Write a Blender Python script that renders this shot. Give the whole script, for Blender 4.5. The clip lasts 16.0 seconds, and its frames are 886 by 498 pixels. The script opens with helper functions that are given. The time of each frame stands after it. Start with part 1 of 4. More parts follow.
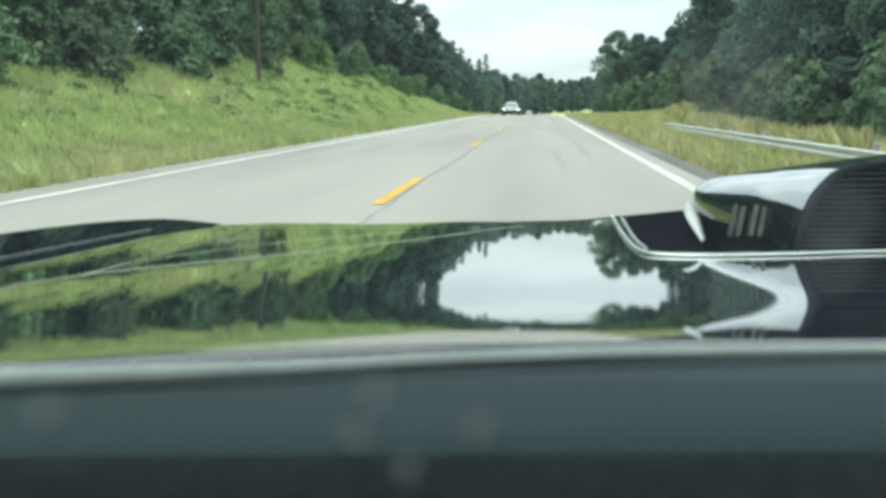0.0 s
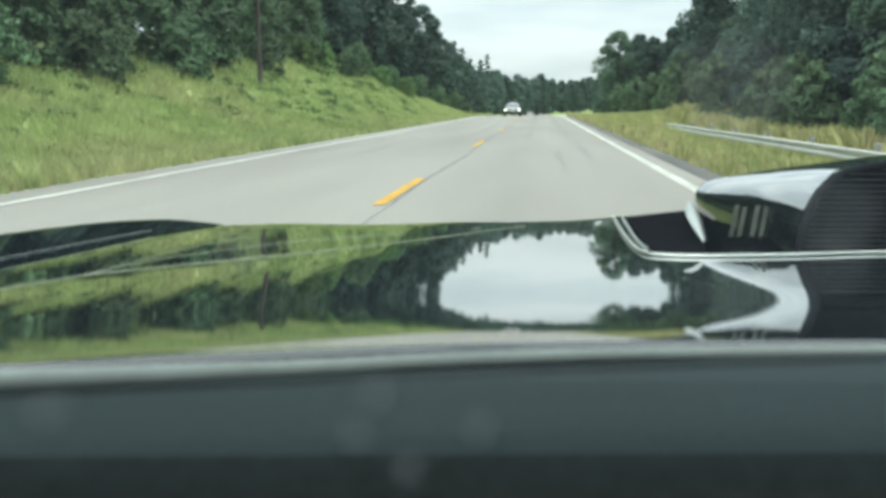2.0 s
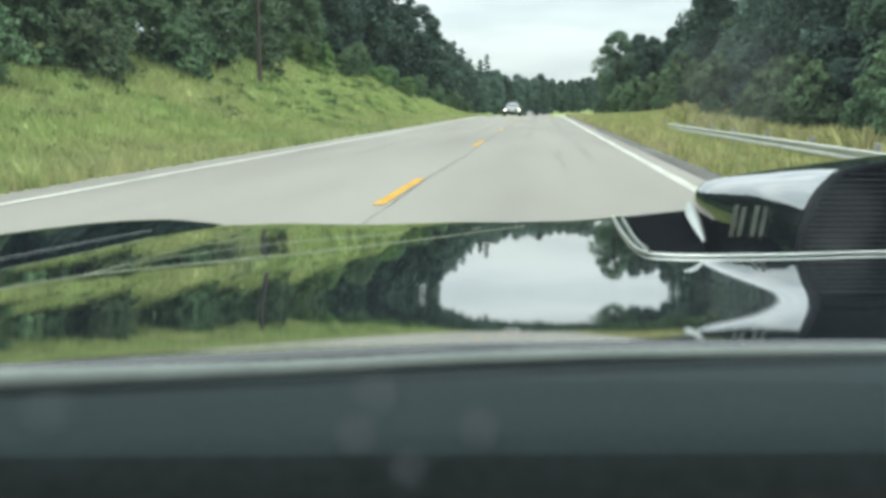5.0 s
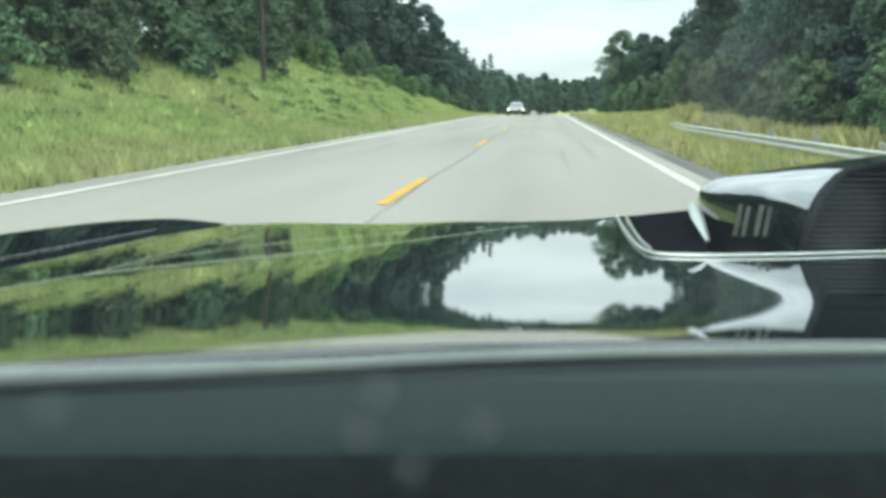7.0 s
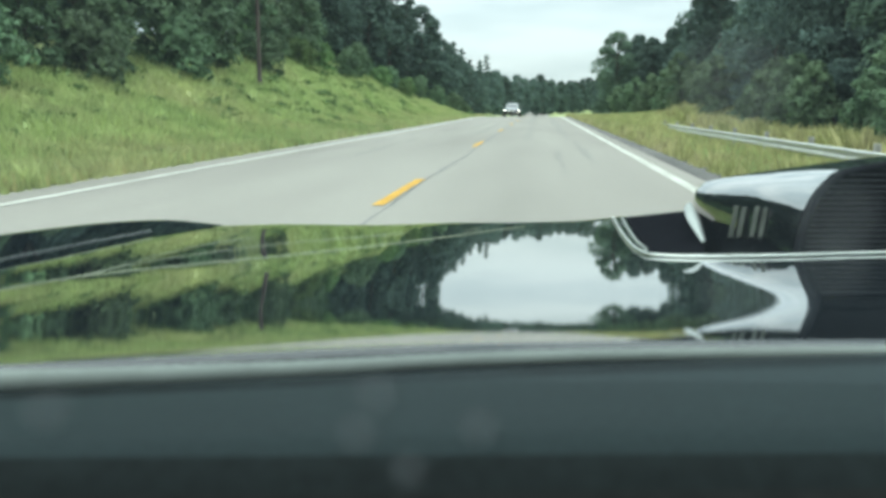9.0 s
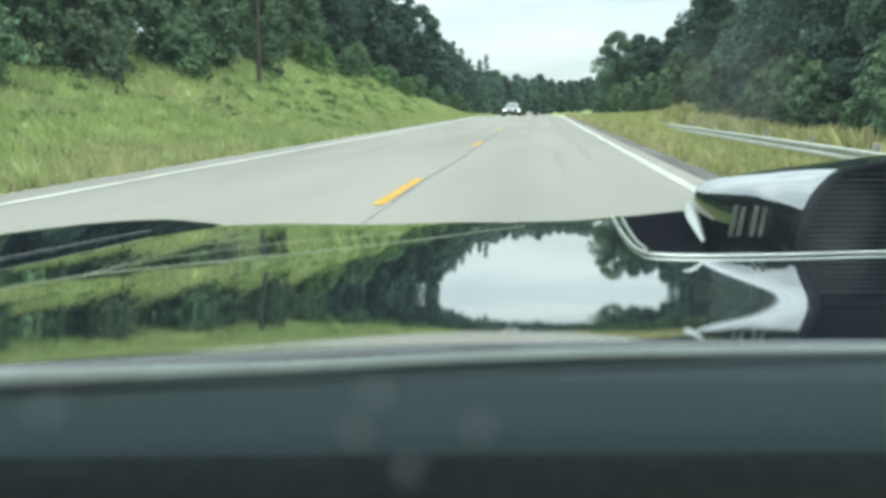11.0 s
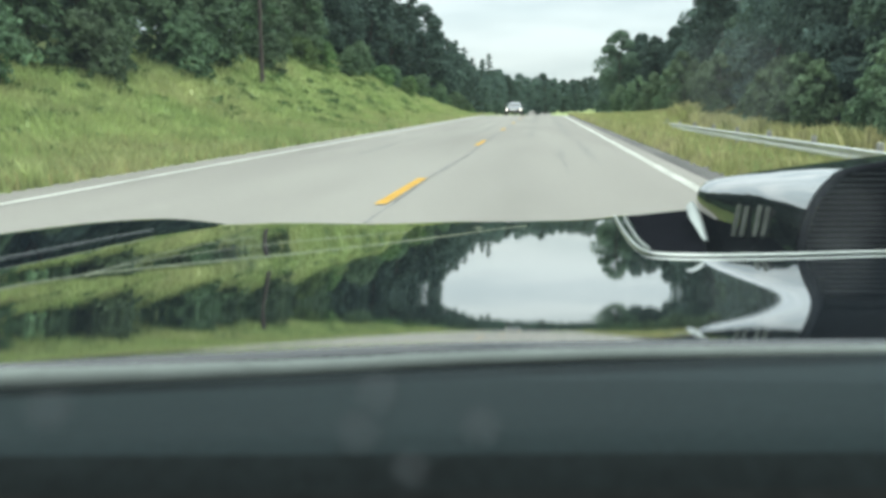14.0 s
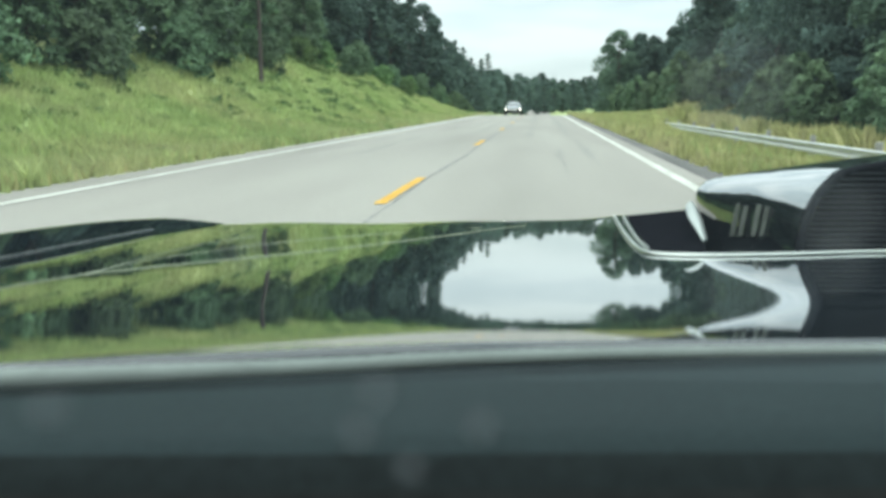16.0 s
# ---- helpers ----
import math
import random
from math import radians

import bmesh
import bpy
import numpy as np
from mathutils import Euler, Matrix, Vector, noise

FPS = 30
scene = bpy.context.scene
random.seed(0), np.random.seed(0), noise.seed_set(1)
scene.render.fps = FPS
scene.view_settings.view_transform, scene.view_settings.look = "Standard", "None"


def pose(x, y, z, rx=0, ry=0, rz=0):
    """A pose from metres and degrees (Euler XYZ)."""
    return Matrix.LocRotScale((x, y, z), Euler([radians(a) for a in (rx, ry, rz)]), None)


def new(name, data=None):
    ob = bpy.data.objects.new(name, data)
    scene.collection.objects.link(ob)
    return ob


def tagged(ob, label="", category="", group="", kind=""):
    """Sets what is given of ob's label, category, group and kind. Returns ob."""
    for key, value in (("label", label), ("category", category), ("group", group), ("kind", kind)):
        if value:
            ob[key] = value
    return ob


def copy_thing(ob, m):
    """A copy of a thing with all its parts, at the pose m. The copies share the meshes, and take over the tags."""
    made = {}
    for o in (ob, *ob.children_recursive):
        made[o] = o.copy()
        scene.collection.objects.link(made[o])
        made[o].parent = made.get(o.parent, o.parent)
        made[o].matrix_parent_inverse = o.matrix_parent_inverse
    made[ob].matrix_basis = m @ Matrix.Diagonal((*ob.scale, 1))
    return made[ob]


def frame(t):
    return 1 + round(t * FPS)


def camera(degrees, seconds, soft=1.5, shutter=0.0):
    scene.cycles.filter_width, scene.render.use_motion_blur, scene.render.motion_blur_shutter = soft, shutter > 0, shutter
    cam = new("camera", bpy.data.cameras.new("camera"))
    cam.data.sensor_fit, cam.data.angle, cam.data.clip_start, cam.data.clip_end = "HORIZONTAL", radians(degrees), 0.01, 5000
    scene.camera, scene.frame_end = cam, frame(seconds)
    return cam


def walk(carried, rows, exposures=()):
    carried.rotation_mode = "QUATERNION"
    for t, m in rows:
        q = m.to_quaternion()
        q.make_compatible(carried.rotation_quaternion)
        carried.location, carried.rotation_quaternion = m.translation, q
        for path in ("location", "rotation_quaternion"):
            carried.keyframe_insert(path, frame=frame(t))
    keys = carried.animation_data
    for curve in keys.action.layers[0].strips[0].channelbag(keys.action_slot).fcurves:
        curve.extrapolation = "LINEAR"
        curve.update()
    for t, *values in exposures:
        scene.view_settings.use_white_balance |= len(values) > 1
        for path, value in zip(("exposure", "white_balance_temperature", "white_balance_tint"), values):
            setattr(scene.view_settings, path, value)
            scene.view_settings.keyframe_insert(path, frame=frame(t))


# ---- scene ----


# camera held on the dashboard of a car standing on the road; the road runs along +y
EYE_H = 0.95
YAW, PITCH = 6.44, -9.41
F = 784.0 / math.tan(radians(27.0))
SHAKE = ((0, -3, -.5), (.5, -2.5, -1.5), (1, -1, -1.5), (1.5, 1, -1.5), (2, -1, .5), (2.5, 2, -2), (3, 0, -1.5), (3.5, .5, .5),
         (4, -1.5, .5), (6.5, -.5, .5), (7, 5, -.5), (7.5, .5, 1.5), (8, 0, .5), (8.5, -2.5, .5), (9, -2, 1.5), (11.5, -2.5, .5),
         (12, 0, 3.5), (12.5, 4, -2.5), (13, -1, .5), (13.5, 2, -1), (14, 2, -.5), (14.5, -1, -1), (15, -2, .5), (15.5, .5, 1.5), (16, .5, -1))
EXPOSURE = ((0, .63, 6500, 10), (1, .58, 6500, 10), (2, .49, 6550, 11), (3, .36, 6700, 13), (3.5, .31, 6800, 15), (4, .31, 6800, 15), (5.2, .53, 6600, 12), (6.5, .63, 6500, 10),
            (7.5, .61, 6450, 8), (8.5, .57, 6400, 7), (9, .51, 6400, 7), (11.5, .59, 6450, 9), (12.5, .54, 6500, 10), (13.5, .45, 6550, 11), (14.5, .52, 6600, 12), (15, .54, 6550, 11), (16, .58, 6450, 9))
cam = camera(54.0, 16.0, soft=3.5)
cam.data.dof.use_dof, cam.data.dof.focus_distance, cam.data.dof.aperture_fstop = True, 25.0, 16.0
walk(cam, [(t, pose(0, 0, EYE_H, 90 + PITCH + math.degrees(dy / F), 0, YAW + math.degrees(dx / F))) for t, dx, dy in SHAKE], EXPOSURE)

# ---- light ----
world = bpy.data.worlds.new("overcast_sky")
scene.world = world
world.use_nodes = True
wn, wl = world.node_tree.nodes, world.node_tree.links
wn.clear()


def link(nt, a, b):
    nt.links.new(a, b)


SUN_EL, SUN_ROT = 58, 205
sky = wn.new("ShaderNodeTexSky")
sky.sky_type, sky.sun_disc = "NISHITA", False
sky.sun_elevation, sky.sun_rotation = radians(SUN_EL), radians(SUN_ROT)
bg_sky = wn.new("ShaderNodeBackground")
bg_sky.inputs["Strength"].default_value = 0.12
wl.new(sky.outputs[0], bg_sky.inputs["Color"])
tc = wn.new("ShaderNodeTexCoord")
mp = wn.new("ShaderNodeMapping")
mp.inputs["Scale"].default_value = (1.6, 1.6, 9.0)
wl.new(tc.outputs["Generated"], mp.inputs["Vector"])
cl = wn.new("ShaderNodeTexNoise")
cl.inputs["Scale"].default_value, cl.inputs["Detail"].default_value = 2.2, 5.0
wl.new(mp.outputs[0], cl.inputs["Vector"])
cr = wn.new("ShaderNodeValToRGB")
cr.color_ramp.elements[0].position, cr.color_ramp.elements[0].color = 0.38, (0.55, 0.635, 0.665, 1)
cr.color_ramp.elements[1].position, cr.color_ramp.elements[1].color = 0.62, (0.80, 0.865, 0.875, 1)
wl.new(cl.outputs[0], cr.inputs[0])
# an overcast sky is brighter towards the zenith than at the horizon
sp = wn.new("ShaderNodeSeparateXYZ")
wl.new(tc.outputs["Generated"], sp.inputs[0])
grad = wn.new("ShaderNodeMapRange")
grad.inputs["From Min"].default_value, grad.inputs["From Max"].default_value = 0.05, 0.9
grad.inputs["To Min"].default_value, grad.inputs["To Max"].default_value = 0.86, 2.7
wl.new(sp.outputs["Z"], grad.inputs["Value"])
bg_cl = wn.new("ShaderNodeBackground")
wl.new(cr.outputs[0], bg_cl.inputs["Color"])
wl.new(grad.outputs[0], bg_cl.inputs["Strength"])
mx = wn.new("ShaderNodeMixShader")
mx.inputs[0].default_value = 0.88
wl.new(bg_sky.outputs[0], mx.inputs[1])
wl.new(bg_cl.outputs[0], mx.inputs[2])
wo = wn.new("ShaderNodeOutputWorld")
wl.new(mx.outputs[0], wo.inputs["Surface"])

sun = new("sun", bpy.data.lights.new("sun", "SUN"))
sun.data.energy, sun.data.angle, sun.data.color = 0.8, radians(85), (1.0, 0.97, 0.92)
sun.matrix_world = pose(0, 0, 60, 90 - SUN_EL, 0, 180 - SUN_ROT)


# ---- materials ----
def mat(name, stops, scale=4.0, detail=5.0, rough=0.8, spec=0.3, metal=0.0, bump=0.0, bump_scale=40.0, island=0.0, obj=0.0, trans=0.0, coat=0.0, ior=1.5, stretch=(1, 1, 1), fine=0.25):
    """Principled surface: a noise ramp of colours, a finer noise over it, relief, and variation from piece to piece."""
    m = bpy.data.materials.new(name)
    m.use_nodes = True
    nt = m.node_tree
    n = nt.nodes
    b = n["Principled BSDF"]
    co = n.new("ShaderNodeTexCoord")
    mapn = n.new("ShaderNodeMapping")
    mapn.inputs["Scale"].default_value = stretch
    link(nt, co.outputs["Object"], mapn.inputs[0])
    t = n.new("ShaderNodeTexNoise")
    t.inputs["Scale"].default_value, t.inputs["Detail"].default_value = scale, detail
    link(nt, mapn.outputs[0], t.inputs["Vector"])
    r = n.new("ShaderNodeValToRGB")
    els = r.color_ramp.elements
    while len(els) < len(stops):
        els.new(0.5)
    for e, (p, c) in zip(els, stops):
        e.position, e.color = p, (*c, 1)
    link(nt, t.outputs[0], r.inputs[0])
    col = r.outputs[0]
    hsv = n.new("ShaderNodeHueSaturation")
    link(nt, col, hsv.inputs["Color"])
    t2 = n.new("ShaderNodeTexNoise")
    t2.inputs["Scale"].default_value, t2.inputs["Detail"].default_value = bump_scale, 4.0
    link(nt, mapn.outputs[0], t2.inputs["Vector"])
    v = n.new("ShaderNodeMapRange")
    v.inputs["From Min"].default_value, v.inputs["From Max"].default_value = 0.3, 0.7
    v.inputs["To Min"].default_value, v.inputs["To Max"].default_value = 1 - fine, 1 + fine
    link(nt, t2.outputs[0], v.inputs["Value"])
    val = v.outputs[0]
    for amount, node, out in ((island, "ShaderNodeNewGeometry", "Random Per Island"), (obj, "ShaderNodeObjectInfo", "Random")):
        if amount:
            g = n.new(node)
            q = n.new("ShaderNodeMapRange")
            q.inputs["To Min"].default_value, q.inputs["To Max"].default_value = 1 - amount, 1 + amount
            link(nt, g.outputs[out], q.inputs["Value"])
            mul = n.new("ShaderNodeMath")
            mul.operation = "MULTIPLY"
            link(nt, val, mul.inputs[0])
            link(nt, q.outputs[0], mul.inputs[1])
            val = mul.outputs[0]
            if out == "Random":
                h = n.new("ShaderNodeMapRange")
                h.inputs["To Min"].default_value, h.inputs["To Max"].default_value = 0.485, 0.52
                link(nt, g.outputs[out], h.inputs["Value"])
                link(nt, h.outputs[0], hsv.inputs["Hue"])
    link(nt, val, hsv.inputs["Value"])
    link(nt, hsv.outputs[0], b.inputs["Base Color"])
    b.inputs["Roughness"].default_value = rough
    b.inputs["Specular IOR Level"].default_value = spec
    b.inputs["Metallic"].default_value = metal
    b.inputs["IOR"].default_value = ior
    b.inputs["Coat Weight"].default_value = coat
    b.inputs["Coat Roughness"].default_value = 0.02
    if bump:
        bp = n.new("ShaderNodeBump")
        bp.inputs["Strength"].default_value, bp.inputs["Distance"].default_value = min(1.0, bump), 0.02
        link(nt, t2.outputs[0], bp.inputs["Height"])
        link(nt, bp.outputs[0], b.inputs["Normal"])
    if trans:
        tr = n.new("ShaderNodeBsdfTranslucent")
        link(nt, hsv.outputs[0], tr.inputs["Color"])
        ms = n.new("ShaderNodeMixShader")
        ms.inputs[0].default_value = trans
        link(nt, b.outputs[0], ms.inputs[1])
        link(nt, tr.outputs[0], ms.inputs[2])
        link(nt, ms.outputs[0], n["Material Output"].inputs["Surface"])
    return m


M_ASPHALT = mat("worn_asphalt", ((.3, (.268, .250, .219)), (.48, (.320, .298, .262)), (.7, (.368, .345, .303))), scale=.5, rough=.9, bump=.5, bump_scale=60, stretch=(1, .12, 1), fine=.12)
M_SHOULDER = mat("dark_shoulder_asphalt", ((.3, (.11, .105, .10)), (.7, (.20, .19, .175))), scale=1.2, rough=.95, bump=.6, bump_scale=50, stretch=(1, .2, 1))
M_WHITE = mat("worn_white_line", ((.35, (.46, .45, .395)), (.55, (.63, .615, .55))), scale=5, rough=.7, bump_scale=30, stretch=(1, .2, 1), fine=.1)
M_YELLOW = mat("worn_yellow_line", ((.3, (.52, .275, .025)), (.6, (.67, .37, .042))), scale=4, rough=.7, bump_scale=25, fine=.12)
M_SEAL = mat("tar_seal", ((.4, (.19, .183, .168)), (.6, (.25, .24, .22))), scale=2.5, rough=.7, bump_scale=20)
M_PATCH = mat('faded_tar_patch', ((.4, (.255, .242, .214)), (.6, (.293, .28, .247))), scale=2.5, rough=.8, bump_scale=20)
M_GROUND = mat("grassy_ground", ((.30, (.28, .39, .15)), (.48, (.39, .475, .20)), (.62, (.47, .49, .23)), (.75, (.32, .43, .17))), scale=.22, detail=8, rough=.95, spec=.1, bump=.8, bump_scale=9, fine=.3)
M_GRASS = mat("green_grass", ((.3, (.30, .40, .15)), (.5, (.43, .50, .215)), (.68, (.51, .51, .255))), scale=.22, rough=.9, spec=.15, bump_scale=1.5, island=.18, trans=.35)
M_DRY = mat("dry_grass", ((.35, (.37, .39, .15)), (.5, (.46, .445, .205)), (.66, (.53, .48, .26))), scale=.3, rough=.9, spec=.15, bump_scale=1.5, island=.3, trans=.3)
M_WEED = mat("weeds", ((.3, (.10, .165, .06)), (.7, (.18, .26, .095))), scale=1.0, rough=.85, spec=.2, bump_scale=3, island=.4, obj=.25, trans=.25)
M_LEAF = mat("broad_leaves", ((.3, (.060, .094, .078)), (.7, (.116, .166, .130))), scale=.5, rough=.9, spec=.1, bump_scale=1.2, island=.35, obj=.42, trans=.34)
M_LIGHTLEAF = mat("young_leaves", ((.3, (.088, .142, .075)), (.7, (.145, .21, .11))), scale=.5, rough=.75, spec=.25, bump_scale=1.2, island=.4, obj=.25, trans=.25)
M_MIDLEAF = mat('mid_green_leaves', ((.3, (.092, .142, .098)), (.7, (.150, .220, .145))), scale=.5, rough=.9, spec=.1, bump_scale=1.2, island=.4, obj=.3, trans=.35)
M_PINE = mat("pine_needles", ((.3, (.052, .082, .068)), (.7, (.090, .130, .105))), scale=.5, rough=.85, spec=.15, bump_scale=1.5, island=.4, obj=.2, trans=.12)
M_BARK = mat("bark", ((.3, (.055, .045, .035)), (.7, (.13, .11, .09))), scale=3, rough=.95, bump=.8, bump_scale=14, stretch=(1, 1, .15))
M_STEEL = mat("galvanised_steel", ((.3, (.55, .56, .55)), (.7, (.68, .69, .67))), scale=2, rough=.5, metal=.35, bump_scale=12, fine=.08)
M_POST = mat("weathered_post", ((.3, (.30, .29, .265)), (.7, (.46, .45, .42))), scale=3, rough=.9, bump_scale=15)
M_PAINT = mat("gloss_black_paint", ((.4, (.0050, .0095, .0140)), (.6, (.0065, .0120, .0170))), scale=3, rough=.04, spec=.5, coat=1.0, ior=1.5, bump_scale=300, fine=.1)
M_SCOOP = mat("thick_clear_coat_black", ((.4, (.0045, .006, .0072)), (.6, (.006, .008, .0095))), scale=3, rough=.04, spec=.8, coat=1.0, ior=1.7, bump_scale=300, fine=.1)
M_SCOOP.node_tree.nodes["Principled BSDF"].inputs["Coat IOR"].default_value = 2.0
M_CREASE_GLINT = mat("greenish_crease_glint", ((.4, (.36, .39, .25)), (.6, (.44, .47, .31))), scale=4, rough=.35, metal=1.0, bump_scale=30, fine=.05)
M_DASH = mat("dark_grey_vinyl", ((.35, (.0125, .0225, .0240)), (.65, (.0165, .0290, .0305))), scale=6, rough=.75, spec=.2, bump=.06, bump_scale=500, fine=.15)
# darker tone for the far strip of the dashboard
M_DASH_FAR = mat("darker_dash_plastic", ((.4, (.0062, .0110, .0120)), (.6, (.0080, .0138, .0150))), scale=8, rough=.8, spec=.12, bump_scale=120)
# two darker dashboard tones: the shade where it turns down, put into the colour
M_ROLL_SHADE = mat("half_shaded_dash_vinyl", ((.4, (.0105, .0155, .0160)), (.6, (.0135, .0190, .0195))), scale=6, rough=.75, spec=.15, bump_scale=200)
M_FACE_SHADE = mat("shaded_dash_face", ((.4, (.0150, .0170, .0165)), (.6, (.0210, .0220, .0210))), scale=5, rough=.85, spec=.12, bump_scale=120)
M_TRIMBLK = mat("matt_black_plastic", ((.4, (.006, .007, .009)), (.6, (.009, .0105, .013))), scale=8, rough=.85, spec=.12, bump_scale=120)
# black without sheen; the shade inside the openings is put into this colour
M_RECESS = mat("flat_black_recess", ((.4, (.004, .004, .006)), (.6, (.007, .007, .009))), scale=9, rough=1.0, spec=0.0, bump_scale=140)
M_SLAT = mat("grey_plastic_slat", ((.4, (.013, .015, .017)), (.6, (.017, .019, .022))), scale=8, rough=.5, spec=.2, bump_scale=90, fine=.08)
M_BADGE = mat("satin_silver_badge", ((.4, (.13, .14, .12)), (.6, (.16, .17, .145))), scale=9, rough=.5, metal=.0, bump_scale=60)
M_CHROME = mat("chrome", ((.4, (.75, .76, .77)), (.6, (.8, .81, .82))), scale=4, rough=.08, metal=1.0, bump_scale=30, fine=.05)
M_TRIM_GLINT = mat('bright_trim_and_glint', ((.4, (.56, .58, .54)), (.6, (.64, .66, .61))), scale=4, rough=.3, metal=1.0, bump_scale=30, fine=.05)
M_STREAK = mat("grey_sky_highlight", ((.4, (.36, .38, .36)), (.6, (.42, .44, .41))), scale=4, rough=.4, metal=1.0, bump_scale=30, fine=.05)
M_CARBODY = mat("dark_grey_car_paint", ((.4, (.075, .07, .068)), (.6, (.09, .085, .08))), scale=4, rough=.25, metal=.4, coat=1.0, bump_scale=200, fine=.06)
M_COWL_SHEEN = mat('pale_cowl_sky_sheen', ((.4, (.21, .235, .215)), (.6, (.26, .285, .26))), scale=5, rough=.6, bump_scale=60, fine=.1)
M_RUBBER = mat("tyre_rubber", ((.4, (.015, .015, .015)), (.6, (.025, .025, .025))), scale=9, rough=.9, bump_scale=70)
M_CARGLASS = mat("tinted_car_glass", ((.4, (.03, .035, .04)), (.6, (.04, .045, .05))), scale=2, rough=.03, spec=.6, coat=1.0, bump_scale=9, fine=.05)


def lamp_material(name, colour, strength):
    m = bpy.data.materials.new(name)
    m.use_nodes = True
    b = m.node_tree.nodes["Principled BSDF"]
    b.inputs["Base Color"].default_value = (.8, .8, .78, 1)
    b.inputs["Emission Color"].default_value = (*colour, 1)
    b.inputs["Emission Strength"].default_value = strength
    return m


M_HEADLIGHT = lamp_material("lit_headlight", (1.0, .93, .75), 3.0)


def clear_material(name, tint, gloss, dust=0.0, film=0.0):
    m = bpy.data.materials.new(name)
    m.use_nodes = True
    nt = m.node_tree
    n = nt.nodes
    tr = n.new("ShaderNodeBsdfTransparent")
    tr.inputs[0].default_value = (*tint, 1)
    gl = n.new("ShaderNodeBsdfGlossy")
    gl.inputs["Roughness"].default_value = 0.02
    ms = n.new("ShaderNodeMixShader")
    ms.inputs[0].default_value = gloss
    link(nt, tr.outputs[0], ms.inputs[1])
    link(nt, gl.outputs[0], ms.inputs[2])
    out = ms.outputs[0]
    if film:
        tl = n.new("ShaderNodeBsdfTranslucent")
        tl.inputs[0].default_value = (.68, .84, .92, 1)
        mf = n.new("ShaderNodeMixShader")
        mf.inputs[0].default_value = film
        link(nt, out, mf.inputs[1])
        link(nt, tl.outputs[0], mf.inputs[2])
        out = mf.outputs[0]
    if dust:
        co = n.new("ShaderNodeTexCoord")
        gr = n.new("ShaderNodeTexGradient")
        gr.gradient_type = "SPHERICAL"
        link(nt, co.outputs["Object"], gr.inputs[0])
        rp = n.new("ShaderNodeMapRange")
        rp.inputs["From Min"].default_value, rp.inputs["From Max"].default_value = 0.0, 0.35
        rp.inputs["To Min"].default_value, rp.inputs["To Max"].default_value = 0.0, dust
        link(nt, gr.outputs["Fac"], rp.inputs["Value"])
        df = n.new("ShaderNodeBsdfTranslucent")
        df.inputs[0].default_value = (.55, .58, .58, 1)
        m2 = n.new("ShaderNodeMixShader")
        link(nt, rp.outputs[0], m2.inputs[0])
        tr2 = n.new("ShaderNodeBsdfTransparent")
        link(nt, tr2.outputs[0], m2.inputs[1])
        link(nt, df.outputs[0], m2.inputs[2])
        out = m2.outputs[0]
    link(nt, out, n["Material Output"].inputs["Surface"])
    return m


M_GLASS = clear_material("windscreen_glass", (.895, .965, .945), .012, film=.012)
M_DUST = clear_material("dust_spot", (1, 1, 1), 0.0, .09)


# ---- mesh helpers ----
def raw(name, verts, faces, material=None, parent=None, smooth=False, label=""):
    me = bpy.data.meshes.new(name)
    me.from_pydata([tuple(v) for v in verts], [], [tuple(f) for f in faces])
    if smooth:
        me.polygons.foreach_set("use_smooth", [True] * len(me.polygons))
    me.update()
    ob = new(name, me)
    if material:
        me.materials.append(material)
    if parent:
        ob.parent = parent
    if label:
        ob["label"] = label
    return ob


def part(name, bm, material, parent=None, label="", smooth=False):
    me = bpy.data.meshes.new(name)
    bmesh.ops.recalc_face_normals(bm, faces=bm.faces)
    bm.to_mesh(me)
    bm.free()
    if smooth:
        me.polygons.foreach_set("use_smooth", [True] * len(me.polygons))
    ob = new(name, me)
    me.materials.append(material)
    if parent:
        ob.parent = parent
    if label:
        ob["label"] = label
    return ob


def box(bm, x0, x1, y0, y1, z0, z1, bevel=0.0, segs=2):
    g = bmesh.ops.create_cube(bm, size=1.0, matrix=Matrix.LocRotScale(((x0 + x1) / 2, (y0 + y1) / 2, (z0 + z1) / 2), None, (x1 - x0, y1 - y0, z1 - z0)))
    if bevel:
        es = list({e for v in g["verts"] for e in v.link_edges})
        bmesh.ops.bevel(bm, geom=es, offset=bevel, segments=segs, profile=.6, affect="EDGES")
    return bm


def grid(fn, us, vs):
    """Vertices and faces of a sheet fn(u, v)."""
    verts = [fn(u, v) for u in us for v in vs]
    nv = len(vs)
    faces = [(i * nv + j, (i + 1) * nv + j, (i + 1) * nv + j + 1, i * nv + j + 1) for i in range(len(us) - 1) for j in range(nv - 1)]
    return verts, faces


def tube(pts, rad, sides=8):
    """Vertices and faces of a round rod along pts; rad is a number or one for each point."""
    pts = [Vector(p) for p in pts]
    verts, faces = [], []
    for i, p in enumerate(pts):
        d = (pts[min(i + 1, len(pts) - 1)] - pts[max(i - 1, 0)]).normalized()
        a = d.cross(Vector((0, 0, 1)))
        a = a.normalized() if a.length > 1e-4 else Vector((1, 0, 0))
        b = d.cross(a)
        r = rad[i] if hasattr(rad, "__len__") else rad
        verts += [p + r * (math.cos(k * math.tau / sides) * a + math.sin(k * math.tau / sides) * b) for k in range(sides)]
    for i in range(len(pts) - 1):
        for k in range(sides):
            faces.append((i * sides + k, i * sides + (k + 1) % sides, (i + 1) * sides + (k + 1) % sides, (i + 1) * sides + k))
    faces.append(tuple(range(sides)))
    faces.append(tuple((len(pts) - 1) * sides + k for k in reversed(range(sides))))
    return verts, faces


